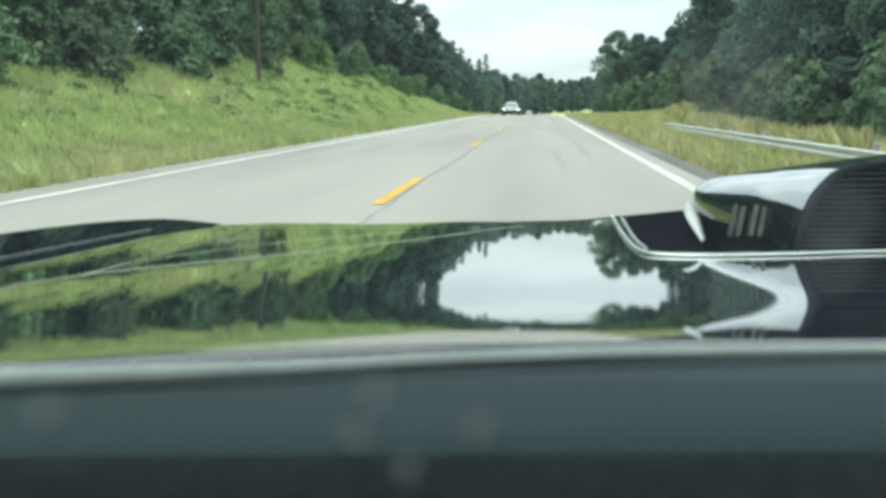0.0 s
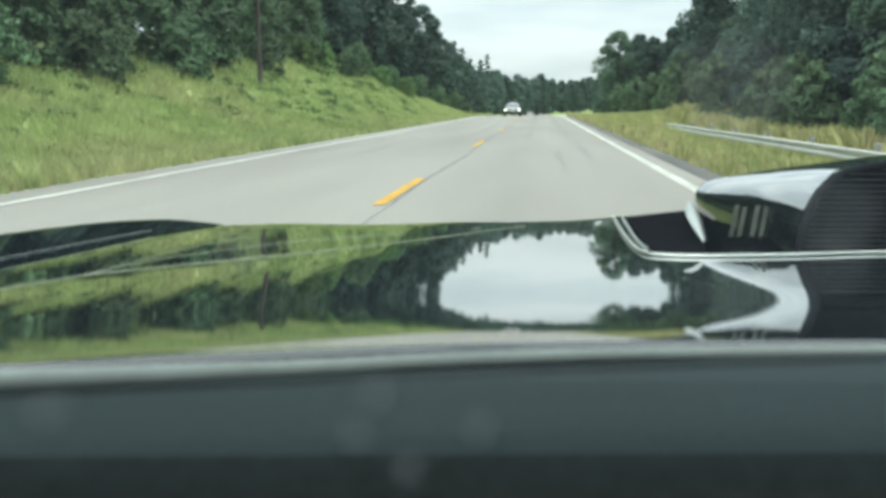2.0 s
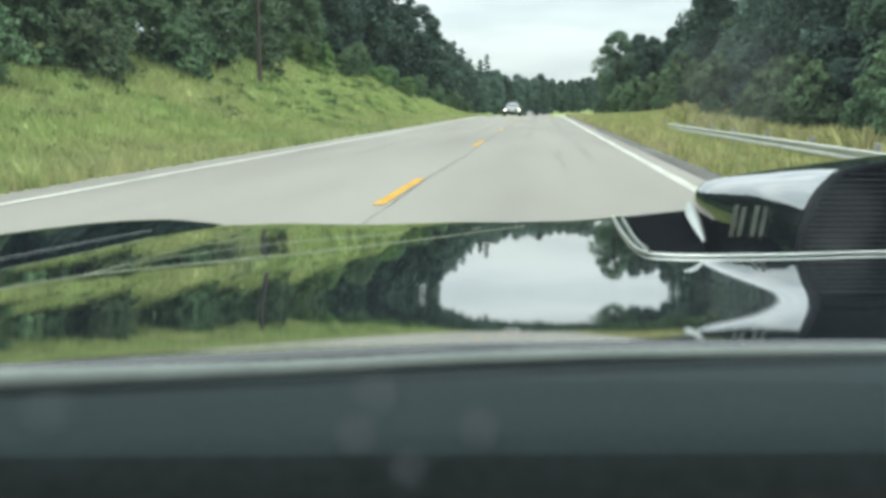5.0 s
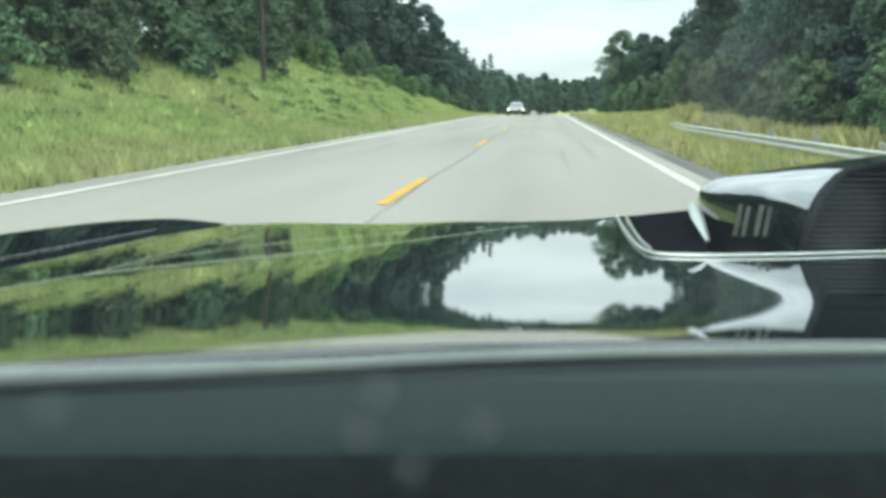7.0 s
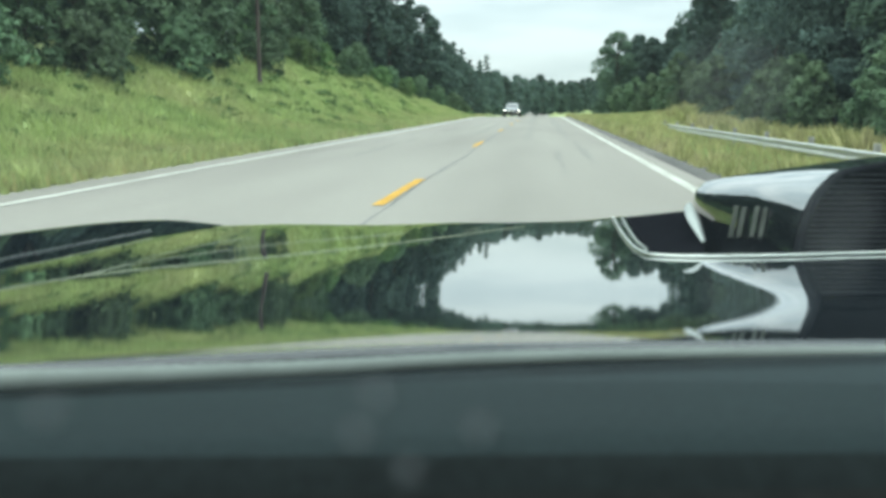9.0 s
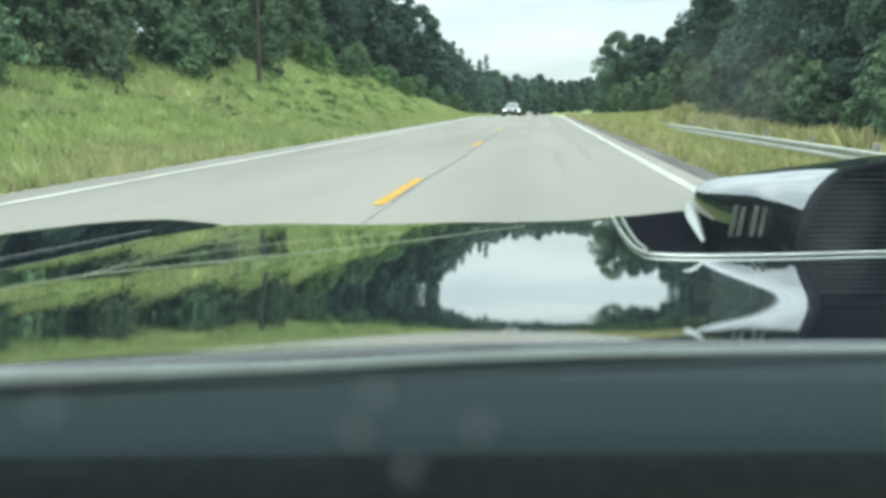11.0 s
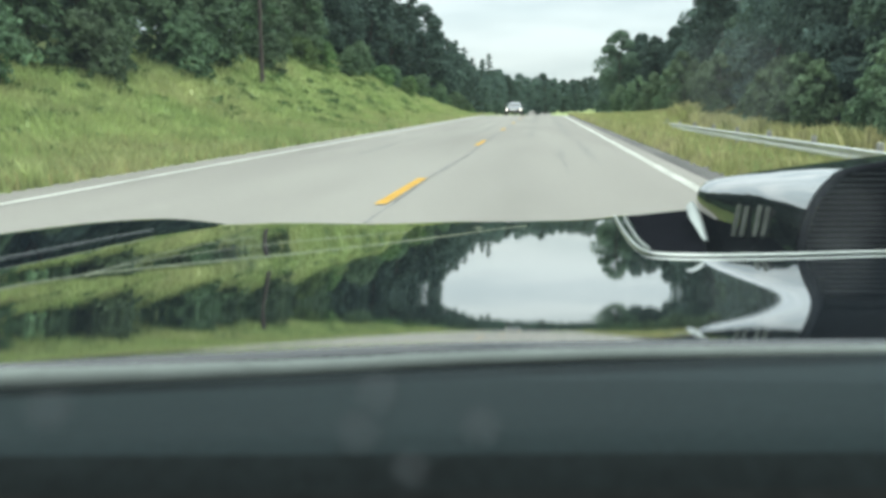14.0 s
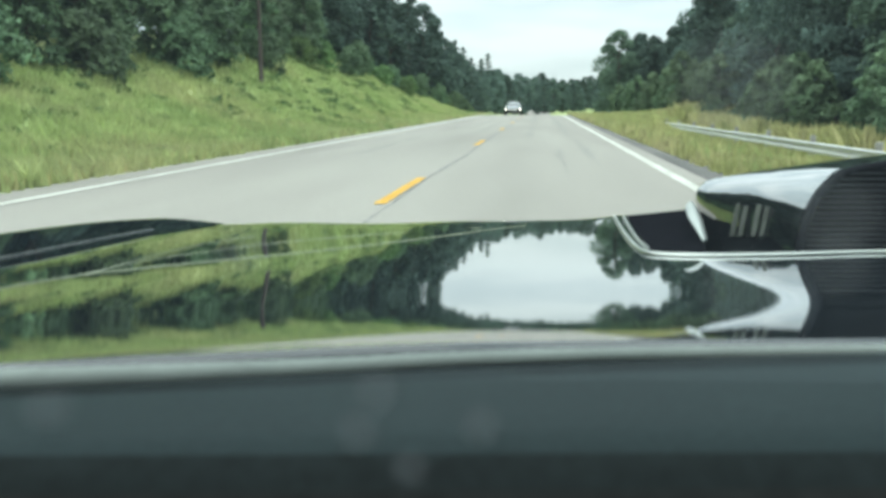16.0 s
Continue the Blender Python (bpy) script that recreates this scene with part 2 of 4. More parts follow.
def smooth01(a, b, x):
    t = min(1.0, max(0.0, (x - a) / (b - a)))
    return t * t * (3 - 2 * t)


# ---- ground ----
LINE_R, LINE_C, LINE_L = 1.76, -1.55, -5.16
EDGE_R, EDGE_L = 2.55, -5.85


def crest(y):
    """Height of the road: level, then over a crest and gently down."""
    a = max(0.0, y - 70.0)
    return -0.000334 * a * a if a < 60 else -1.2024 - 0.04 * (a - 60) * math.exp(-(a - 60) / 90.0)


def ground_z(x, y):
    z = crest(y)
    if x < EDGE_L:
        t = EDGE_L - x
        rise = 2.15 + 1.95 * smooth01(22, 50, y) - 1.0 * smooth01(60, 80, y) - 1.7 * smooth01(80, 135, y)
        z += -0.10 * smooth01(0, .5, t) + rise * smooth01(1.2, 10.0, t) + 0.05 * max(0.0, t - 9.0) + 0.5 * smooth01(8, 16, t)
    elif x > EDGE_R:
        t = x - EDGE_R
        z += -0.08 * smooth01(0, .4, t) - 0.72 * smooth01(.6, 5.0, t) * (1 - smooth01(48, 70, y)) + 0.02 * max(0.0, t - 9.0)
        z += 0.75 * math.exp(-((x - 10.5) / 3.0) ** 2 - ((y - 62) / 14.0) ** 2)
    if x < EDGE_L - .3 or x > EDGE_R + .3:
        z += 0.10 * noise.noise((x * .35, y * .35, 0)) + 0.05 * noise.noise((x * 1.3, y * 1.3, 3))
    return z


def spread(lo, hi, fine_lo, fine_hi, fine_step, coarse):
    out, a = [], lo
    while a < hi:
        out.append(a)
        a += fine_step if fine_lo <= a < fine_hi else coarse
    return out + [hi]


gx = [-1500, -600, -300, -160, -90, -60] + spread(-45, EDGE_L, -18, EDGE_L, .5, 2.0) + spread(EDGE_R, 40, EDGE_R, 14, .5, 2.0) + [60, 90, 160, 300, 600, 1500]
gy = [-1500, -500, -150, -60, -30] + spread(-20, 130, -20, 90, 1.0, 3.0) + [145, 165, 190, 220, 260, 320, 400, 600, 1000, 2000, 4000]
v, f = grid(lambda x, y: (x, y, ground_z(x, y) - (.14 if EDGE_L <= x <= EDGE_R else 0)), gx, gy)
ground = raw("ground", v, f, M_GROUND, smooth=True)
tagged(ground, "rolling grassy verge and bank beside the road", "ground", kind="structure")


def ribbon(name, x0, x1, ys, lift, material, thick=0.0):
    xs = [x0, x1]
    verts, faces = grid(lambda x, y: (x, y, crest(y) + lift), xs, ys)
    if thick:
        n = len(verts)
        ny = len(ys)
        verts += [(a, b, c - thick) for a, b, c in verts]
        for j in range(ny - 1):
            faces.append((j, j + 1, n + j + 1, n + j))
            faces.append((ny + j + 1, ny + j, n + ny + j, n + ny + j + 1))
        faces.append((0, n, n + ny, ny))
        faces.append((ny - 1, 2 * ny - 1, n + 2 * ny - 1, n + ny - 1))
    return raw(name, verts, faces, material)


ry = [-400, -100, -20] + [i * 2.0 for i in range(0, 70)] + [145, 160, 180, 210, 260, 330, 450, 700]
road = ribbon("road", -5.5, 2.1, ry, 0.0, M_ASPHALT, .2)
tagged(road, "pale worn asphalt two-lane country road", "road", kind="structure")
for nm, a, b in (("shoulder", 2.1, EDGE_R + .05), ("shoulder", EDGE_L - .05, -5.5)):
    tagged(ribbon(nm, a, b, ry, -.004, M_SHOULDER if a > 0 else M_ASPHALT, .2), "narrow paved road shoulder with crumbling edge", "road shoulder", kind="structure")
for x, lab in ((LINE_R, "worn white edge line painted on the road"), (LINE_L, "worn white edge line painted on the road")):
    tagged(ribbon("edge_line", x - .07, x + .07, ry, .006, M_WHITE), lab, "road marking", "edge lines", "structure")
for k in range(-2, 14):
    y0 = 8.2 + 12.2 * k
    tagged(ribbon("centre_dash", LINE_C - .06, LINE_C + .06, [y0 + .5 * i for i in range(7)] + [y0 + 3.05], .008, M_YELLOW), "yellow dash painted on the centre of the road", "road marking", "centre dashes", "structure")


def seam(name, x, y0, y1, w, material=None, ragged=.35):
    """A dark streak along the road, uneven in width and thinning out at both ends."""
    n = int((y1 - y0) / .35)
    verts, faces = [], []
    for i in range(n + 1):
        y = y0 + (y1 - y0) * i / n
        c = x + .06 * noise.noise((x, y * .3, 7)) + .02 * noise.noise((x, y * 2.1, 4))
        hw = w * max(.04, .5 + ragged * noise.noise((3 + x, y * .9, 1)) + .6 * ragged * noise.noise((x, y * 2.7, 5))) * math.sin(math.pi * min(1.0, max(0.0, i / n))) ** .45
        verts += [(c - hw, y, crest(y) + .004), (c + hw, y, crest(y) + .004)]
        if i:
            faces.append((2 * i - 2, 2 * i - 1, 2 * i + 1, 2 * i))
    return tagged(raw(name, verts, faces, material or M_SEAL), "dark tar-sealed joint in the asphalt", "road seam", kind="structure")


seam("tar_seam", LINE_C + .10, 2, 130, .10)
for x, a, b, w in ((-.4, 24, 40, .2), (.35, 12, 19, .12), (-3.6, 16, 26, .16), (-3.0, 38, 56, .2), (.75, 26, 74, .3), (-.55, 44, 90, .3), (-2.2, 30, 47, .2), (.9, 14, 24, .14), (-4.4, 22, 33, .15), (-4.2, 50, 80, .25)):
    tagged(seam("road_stain", x, a, b, w, M_PATCH, .8), "faded dark streak worn into the asphalt", "road stain")

# ---- vegetation ----
rng = np.random.default_rng(5)


def leaf_cloud(centres, radii, count, size, flat=.8, droop=0.0, gen=None):
    """Small folded leaf sprays spread over the outside of a number of lumps."""
    g = gen
    k = g.integers(0, len(centres), count)
    d = g.normal(size=(count, 3))
    d /= np.linalg.norm(d, axis=1)[:, None]
    d[:, 2] = np.where(d[:, 2] < -.45, -d[:, 2], d[:, 2])
    rad = g.uniform(.62, 1.08, count)[:, None]
    c = np.asarray(centres)[k] + d * np.asarray(radii)[k][:, None] * rad * np.array([1, 1, flat])
    nrm = d + g.normal(size=(count, 3)) * .38 + np.array([0, 0, .2])
    nrm /= np.linalg.norm(nrm, axis=1)[:, None]
    a = np.cross(nrm, g.normal(size=(count, 3)))
    a /= np.linalg.norm(a, axis=1)[:, None]
    b = np.cross(nrm, a)
    s = (size * g.uniform(.55, 1.3, count))[:, None]
    p0, p1 = c - a * s, c + a * s * 1.1
    p2 = c + b * s * .62 - nrm * s * .25
    p3 = c - b * s * .55 - nrm * s * .3
    verts = np.stack([p0, p2, p1, p3], 1).reshape(-1, 3)
    verts[:, 2] -= droop
    i = np.arange(count) * 4
    faces = np.concatenate([np.stack([i, i + 1, i + 2], 1), np.stack([i, i + 2, i + 3], 1)])
    return verts.tolist(), faces.tolist()


def limb_set(paths):
    verts, faces = [], []
    for pts, r in paths:
        v, f = tube(pts, r, 6)
        o = len(verts)
        verts += v
        faces += [tuple(o + i for i in q) for q in f]
    return verts, faces


def broad_tree(h, w, leaves, seed, leaf_mat, name="tree", low=.1, size=.34):
    g = np.random.default_rng(seed)
    root = new(name)
    sway = g.normal(size=2) * .25
    trunk = [(0, 0, -.3), (sway[0] * .2, sway[1] * .2, h * .3), (sway[0], sway[1], h * .6), (sway[0] * 1.4, sway[1] * 1.2, h * .88)]
    paths = [(trunk, (h * .016, h * .012, h * .008, h * .003))]
    centres, radii = [], []
    n = 15
    for i in range(n):
        t = (i + .5) / n
        z = h * (low + (.93 - low) * t)
        wid = w * .5 * max(.34, (1 - max(0.0, (t - .4) / .66) ** 2) ** .5) * min(1.0, .72 + 1.2 * t)
        az = i * 2.4 + g.uniform(-.5, .5)
        out = wid * g.uniform(.35, .75)
        c = (sway[0] * t + out * math.cos(az), sway[1] * t + out * math.sin(az), z)
        centres.append(c)
        radii.append(max(.3 * h / 14, wid * g.uniform(.36, .62)))
        paths.append(([(sway[0] * t * .8, sway[1] * t * .8, z - h * .09), (c[0] * .55, c[1] * .55, z - h * .03), c], (h * .006, h * .004, h * .0015)))
    centres.append((sway[0] * 1.3, sway[1] * 1.2, h * .93))
    radii.append(w * .19)
    raw("trunk", *limb_set(paths), M_BARK, root, True)
    raw("crown", *leaf_cloud(centres, radii, leaves, size, .85, 0, g), leaf_mat, root)
    return root


def pine_tree(h, w, leaves, seed, name="pine_tree"):
    g = np.random.default_rng(seed)
    root = new(name)
    paths = [([(0, 0, -.3), (0.05, 0, h * .5), (0, .05, h * .97)], (h * .014, h * .009, h * .002))]
    centres, radii = [], []
    for i in range(34):
        t = (i + .5) / 34
        z = h * (.12 + .85 * t)
        reach = w * .5 * (1 - t) ** .75 * g.uniform(.6, 1.05) + .2
        az = i * 2.4 + g.uniform(-.4, .4)
        tip = (reach * math.cos(az), reach * math.sin(az), z - reach * .12)
        paths.append(([(0, 0, z), (tip[0] * .5, tip[1] * .5, z + .05), tip], (.05, .03, .012)))
        for s in (.45, .8, 1.0):
            centres.append((tip[0] * s, tip[1] * s, z - reach * .1 * s))
            radii.append(.35 + .45 * reach * .4)
    centres.append((0, 0, h * .96))
    radii.append(.4)
    raw("trunk", *limb_set(paths), M_BARK, root, True)
    raw("crown", *leaf_cloud(centres, radii, leaves, .26, .55, 0, g), M_PINE, root)
    return root


BROAD = [broad_tree(14, 7.6, 8200, 11, M_LEAF, size=.20), broad_tree(16, 8.0, 8600, 12, M_LEAF, low=.16, size=.20), broad_tree(12.5, 7.0, 8200, 13, M_LEAF, low=.05, size=.19),
         broad_tree(15, 6.8, 8200, 14, M_LEAF, low=.12, size=.20), broad_tree(11, 6.6, 8000, 18, M_MIDLEAF, low=.04, size=.18)]
FAR_BROAD = [broad_tree(13, 8.0, 2300, 15, M_LEAF, low=.08, size=.38), broad_tree(15, 7.6, 2400, 16, M_LEAF, low=.1, size=.38), broad_tree(12, 6.8, 2200, 17, M_LEAF, low=.05, size=.37)]
PINES = [pine_tree(16, 6.0, 5200, 21), pine_tree(18, 6.4, 2600, 22)]
YOUNG = [broad_tree(4.6, 3.2, 2600, 31, M_LIGHTLEAF, "young_tree", .02, .17), broad_tree(5.6, 3.4, 2800, 32, M_LIGHTLEAF, "young_tree", .02, .17)]
SHRUBS = [broad_tree(1.6, 2.2, 1500, 41, M_WEED, "shrub", 0.0, .11), broad_tree(2.2, 2.4, 1600, 42, M_LIGHTLEAF, "shrub", 0.0, .12)]
for o in BROAD + FAR_BROAD:
    tagged(o, "tall broadleaf tree with dense dark green crown", "tree", "roadside woods")
for o in PINES:
    tagged(o, "tall dark green pine tree in the woods", "pine tree", "roadside woods")
for o in YOUNG:
    tagged(o, "young light green tree at the edge of the woods", "young tree", "young trees at the wood's edge")
for o in SHRUBS:
    tagged(o, "low leafy green shrub growing in the grass", "shrub", "shrubs on the verge")
used = set()


def plant(kinds, x, y, s=1.0, sink=.15):
    src = kinds[int(rng.integers(len(kinds)))]
    m = pose(x, y, ground_z(x, y) - sink, float(rng.uniform(-3, 3)), float(rng.uniform(-3, 3)), float(rng.uniform(0, 360)))
    s = s * float(rng.uniform(.9, 1.12))
    if src.name not in used:
        used.add(src.name)
        src.matrix_basis = m
        ob = src
    else:
        ob = copy_thing(src, m)
    ob.scale = (s, s, s * float(rng.uniform(.94, 1.08)))
    return ob


def jit(a):
    return float(rng.uniform(-a, a))


# woods on the left: an edge that follows the top of the bank, denser and taller behind
def left_edge(y):
    return -16.8 + 1.0 * smooth01(45, 70, y) + 3.2 * smooth01(75, 130, y)


y = 6.0
while y < 235:
    e = left_edge(y)
    near = y < 75
    plant((BROAD * 2 + PINES[:1]) if near else (FAR_BROAD + PINES[1:]), e - 2.2 + jit(1.0), y + jit(1.2), 1.0 if y < 50 else .83 if y < 90 else .74)
    if y < 190:
        plant((BROAD + PINES) if y < 60 else (FAR_BROAD + PINES[1:]), e - 6.5 + jit(1.3), y + 2.0 + jit(1.5), 1.1 if y < 50 else .90 if y < 90 else .80)
        plant(FAR_BROAD + PINES[1:], e - 11.5 + jit(1.5), y + jit(1.5), 1.18 if y < 46 else .92 if y < 80 else .84)
    y += 4.0 if y < 44 else 5.0 if y < 110 else 6.0
for y in range(14, 58, 3):
    plant(YOUNG, left_edge(y) + 2.3 + jit(.8), y + jit(1.0), .5 + .4 * float(rng.random()))
for y in range(12, 120, 4):
    plant(SHRUBS, left_edge(y) + 3.2 + jit(.8), y + jit(1.4), .9)


# low weeds scattered over the bank
wc = [(float(rng.uniform(-15, -7.2)), float(rng.uniform(9, 75))) for _ in range(230)]
wc = [(x, y, ground_z(x, y) + .02) for x, y in wc]
wvv, wff = leaf_cloud(wc, [float(rng.uniform(.2, .6)) for _ in wc], 16000, .09, .45, 0, np.random.default_rng(8))
tagged(raw("weeds", wvv, wff, M_WEED), "low dark green weeds scattered over the grassy bank", "weeds", kind="stuff")


# woods on the right
def right_edge(y):
    return 12.2 - .5 * smooth01(40, 75, y) - 3.3 * smooth01(85, 115, y)


y = 4.0
while y < 165:
    e = right_edge(y)
    near = y < 75
    plant(BROAD + BROAD[4:] * 3 if near else FAR_BROAD, e + 2.4 + jit(.9), y + jit(1.2), .98 if y < 42 else .76 if y < 85 else .6)
    if y < 190:
        plant(BROAD if y < 45 else FAR_BROAD, e + 7.0 + jit(1.2), y + 2 + jit(1.5), 1.1 if y < 42 else .84 if y < 80 else .68)
        plant(FAR_BROAD + PINES[1:], e + 12.0 + jit(1.2), y + jit(1.5), 1.15 if y < 42 else .88 if y < 80 else .72)
    y += 5.0 if y < 110 else 6.0
for y in range(14, 100, 3):
    plant(SHRUBS[1:] + YOUNG, right_edge(y) - 1.6 + jit(.6), y + jit(1.4), .7)

# a tree that stands clear of the woods on the right
lone = copy_thing(BROAD[4], pose(8.6, 104, ground_z(8.6, 104) - .1, 0, 0, 20))
lone.scale = (.92, .92, .88)
tagged(lone, "rounded green tree standing apart before the woods", "tree", "roadside woods")

# the woods go on behind the car
for y in range(-50, 4, 9):
    plant(FAR_BROAD, left_edge(6) - 1 + jit(1.5), y + jit(2), 1.1)
    plant(FAR_BROAD, left_edge(6) - 6.5 + jit(1.5), y + 3 + jit(2), 1.2)
    plant(FAR_BROAD, right_edge(6) + 2 + jit(1.5), y + jit(2), 1.1)
    plant(FAR_BROAD, right_edge(6) + 8 + jit(1.5), y + 3 + jit(2), 1.2)
for x in range(-16, 14, 5):
    plant(FAR_BROAD, x + jit(1), -74 + jit(4), 1.2)

# the woods swing across beyond the crest, where the road bends away
for k in range(22):
    t = k / 21
    plant(FAR_BROAD, -15 + 46 * t ** 1.2 + jit(1.5), 225 + 190 * t + jit(3), .86 + .1 * jit(1))
    plant(FAR_BROAD, -22 + 46 * t ** 1.2 + jit(1.5), 232 + 195 * t + jit(3), .92)

# far woods that close the view down the road
centres = [(float(rng.uniform(-90, 90)), float(rng.uniform(430, 500)), float(rng.uniform(-3, 7))) for _ in range(150)]
fv, ff = leaf_cloud(centres, [5.5] * len(centres), 30000, .9, 1.0, 0, np.random.default_rng(77))
tagged(raw("far_woods", fv, ff, M_LEAF), "distant line of green woods beyond the road", "woods", kind="stuff")


def grass(name, x0, x1, y0, y1, count, h, material, label, power=1.0, gen=None):
    """Tufts of bent blades, denser near the camera."""
    g = gen
    xs = g.uniform(x0, x1, count)
    ys = y0 + (y1 - y0) * g.random(count) ** power
    verts, faces = [], []
    for x, y in zip(xs.tolist(), ys.tolist()):
        z = ground_z(x, y) - .02
        hh = h * (.55 + .7 * (.5 + .5 * noise.noise((x * .5, y * .5, 9))))
        for _ in range(3):
            az, lean = g.uniform(0, 6.28), g.uniform(.1, .5)
            w = hh * .09 + .008
            ca, sa = math.cos(az), math.sin(az)
            px, py = x + g.uniform(-.12, .12), y + g.uniform(-.12, .12)
            hb = hh * g.uniform(.6, 1.2)
            i = len(verts)
            verts += [(px - sa * w, py + ca * w, z), (px + sa * w, py - ca * w, z), (px + ca * lean * hb * .4, py + sa * lean * hb * .4, z + hb * .65), (px + ca * lean * hb, py + sa * lean * hb, z + hb)]
            faces += [(i, i + 1, i + 2), (i, i + 2, i + 3)]
    return tagged(raw(name, verts, faces, material), label, "grass", kind="stuff")


grass("grass", -16, EDGE_L - .05, 8, 120, 42000, .34, M_GRASS, "uneven green grass on the roadside bank", 1.6, np.random.default_rng(1))
grass("grass", EDGE_L - .9, EDGE_L - .02, 7, 60, 7000, .2, M_GRASS, "short green grass along the road's edge", 1.5, np.random.default_rng(2))
grass("grass", EDGE_R + .1, 13, 7, 85, 14000, .34, M_GRASS, "tall mixed grass on the verge beside the shoulder", 1.6, np.random.default_rng(3))
grass("grass", EDGE_R + .02, 9.5, 8, 95, 20000, .36, M_DRY, "dry straw-coloured grass on the verge beside the shoulder", 1.5, np.random.default_rng(4))

grass("grass", EDGE_R - .03, EDGE_R + .9, 7, 70, 8000, .17, M_DRY, "short dry grass fringing the shoulder", 1.5, np.random.default_rng(9))
grass("grass", EDGE_L - 3.2, EDGE_L - .05, 8, 90, 9000, .26, M_DRY, "yellowing grass along the foot of the bank", 1.4, np.random.default_rng(10))
grass("dry_stalks", 8.6, 12.5, 14, 62, 5200, 1.0, M_DRY, "tall pale dry stalks at the foot of the woods", 1.2, np.random.default_rng(6))

# a wooden pole at the top of the bank
pole = new("utility_pole")
tagged(pole, "weathered wooden utility pole standing on the grassy bank", "utility pole")
px_, py_ = -11.9, 36.5
raw("shaft", *tube([(0, 0, -.5), (0, 0, 5), (.05, 0, 10.5)], (.125, .11, .09), 10), M_BARK, pole, True)
bm = bmesh.new()
box(bm, -1.1, 1.1, -.06, .06, 9.7, 9.82, .01, 1)
part("crossarm", bm, M_BARK, pole)
pole.matrix_basis = pose(px_, py_, ground_z(px_, py_))

# ---- guard rail on the right verge ----
RAIL_X = 7.6
rail = new("guard_rail")
tagged(rail, "pale galvanised steel guard rail with short posts in the grass", "guard rail")
prof = [(.0, 0), (.035, .03), (.035, .08), (-.02, .12), (-.02, .19), (.035, .23), (.035, .28), (.0, .31)]


def rail_z(y):
    return -.40 - .05 * smooth01(10, 60, y)


for k in range(11):
    a, b = 6 + 5.0 * k, 6 + 5.0 * k + 4.99
    vv, ffc = [], []
    for yy in (a, b):
        vv += [(RAIL_X - dx, yy, rail_z(yy) + dz) for dx, dz in prof]
        vv += [(RAIL_X - dx + .012, yy, rail_z(yy) + dz) for dx, dz in prof]
    n = len(prof)
    for i in range(n - 1):
        ffc.append((i, i + 1, 2 * n + i + 1, 2 * n + i))
        ffc.append((n + i + 1, n + i, 3 * n + i, 3 * n + i + 1))
    ffc += [(0, 2 * n, 3 * n, n), (n - 1, 2 * n - 1, 4 * n - 1, 3 * n - 1)]
    raw("rail_beam", vv, ffc, M_STEEL, rail)
    bm = bmesh.new()
    box(bm, RAIL_X + .03, RAIL_X + .17, a + .02, a + .16, ground_z(RAIL_X, a) - .3, rail_z(a) + .50, .01, 1)
    part("post", bm, M_POST, rail)

# ---- the car that carries the camera ----
# laid out from the camera: u to its side, v ahead along its own heading, h below its eye
SC = .75
CAR_TURN = radians(YAW)
car = new("sports_car")
car.matrix_basis = Matrix.Translation((0, 0, EYE_H)) @ Matrix.Rotation(CAR_TURN, 4, "Z")
tagged(car, "gloss black sports car with raised hood scoop on the road", "car")


def sight(px, py):
    """The way from the eye through a place in its view, in the camera's heading."""
    p = radians(PITCH)
    x, up = (px - 784) / F, (441 - py) / F
    return Vector((x, math.cos(p) - up * math.sin(p), math.sin(p) + up * math.cos(p)))


def seen(px, py, v):
    """The place on such a way at the distance v ahead."""
    w = sight(px, py)
    return w * (v / w.y * SC)


FRONT_A, FRONT_B = (-.361, .709), (.137, 1.44)
fd = Vector((FRONT_B[0] - FRONT_A[0], FRONT_B[1] - FRONT_A[1])).normalized()
fn = Vector((-fd.y, fd.x))


def soft_plus(x, w):
    return 0.0 if x < -8 * w else (x if x > 8 * w else w * math.log1p(math.exp(x / w)))


def hood_drop(u, v):
    """Depth of the hood below the eye: a nearly flat panel that rolls off to one side, an upturned rear lip, a nose that falls away."""
    v = max(v, .1)
    turn = soft_plus(-u / v, .03)
    d = .1061 + .0577 * v + .0017 * max(0.0, v - .7) ** 2
    d -= (.45 + .95 * turn) * soft_plus(.6826 - .3114 * turn - v, .008) ** (2.7 + .25 * turn)
    d -= 4.0 * max(0.0, .465 - .1 * turn - v) ** 3
    d += .0899 * soft_plus(-u, .02) * math.log(v / .66)
    beyond = soft_plus((Vector((u, v)) - Vector(FRONT_A)).dot(fn), .015)
    d += .347 * soft_plus(beyond - .415, .01) ** 2 - .045 * beyond * smooth01(0, .3, -u)
    front = soft_plus(v - (1.42 + .25 * max(0.0, u - .1)), .02)
    d += .02 * front + .55 * front * front
    d -= .019 * smooth01(.21, .5, u) * smooth01(1.15, 1.45, v)
    return d


def meet(px, py, up=1.0):
    """Where a way from the eye comes down on the hood; up below 1 stops a little short of it."""
    w = sight(px, py)
    k = .44
    while k < 2.6 and -w.z * k < hood_drop(w.x * k, w.y * k):
        k += .01
    lo, hi = k - .01, k
    for _ in range(24):
        m = (lo + hi) / 2
        if -w.z * m < hood_drop(w.x * m, w.y * m):
            lo = m
        else:
            hi = m
    return w * (hi * up * SC)


def rear_v(a):
    """How far ahead the hood's rear edge lies, seen at the slope a to the side."""
    return .422 + .09 * min(0.0, a) + .024 * (1 - math.exp(-max(0.0, a) / .2))


CS, SN = math.cos(CAR_TURN), math.sin(CAR_TURN)


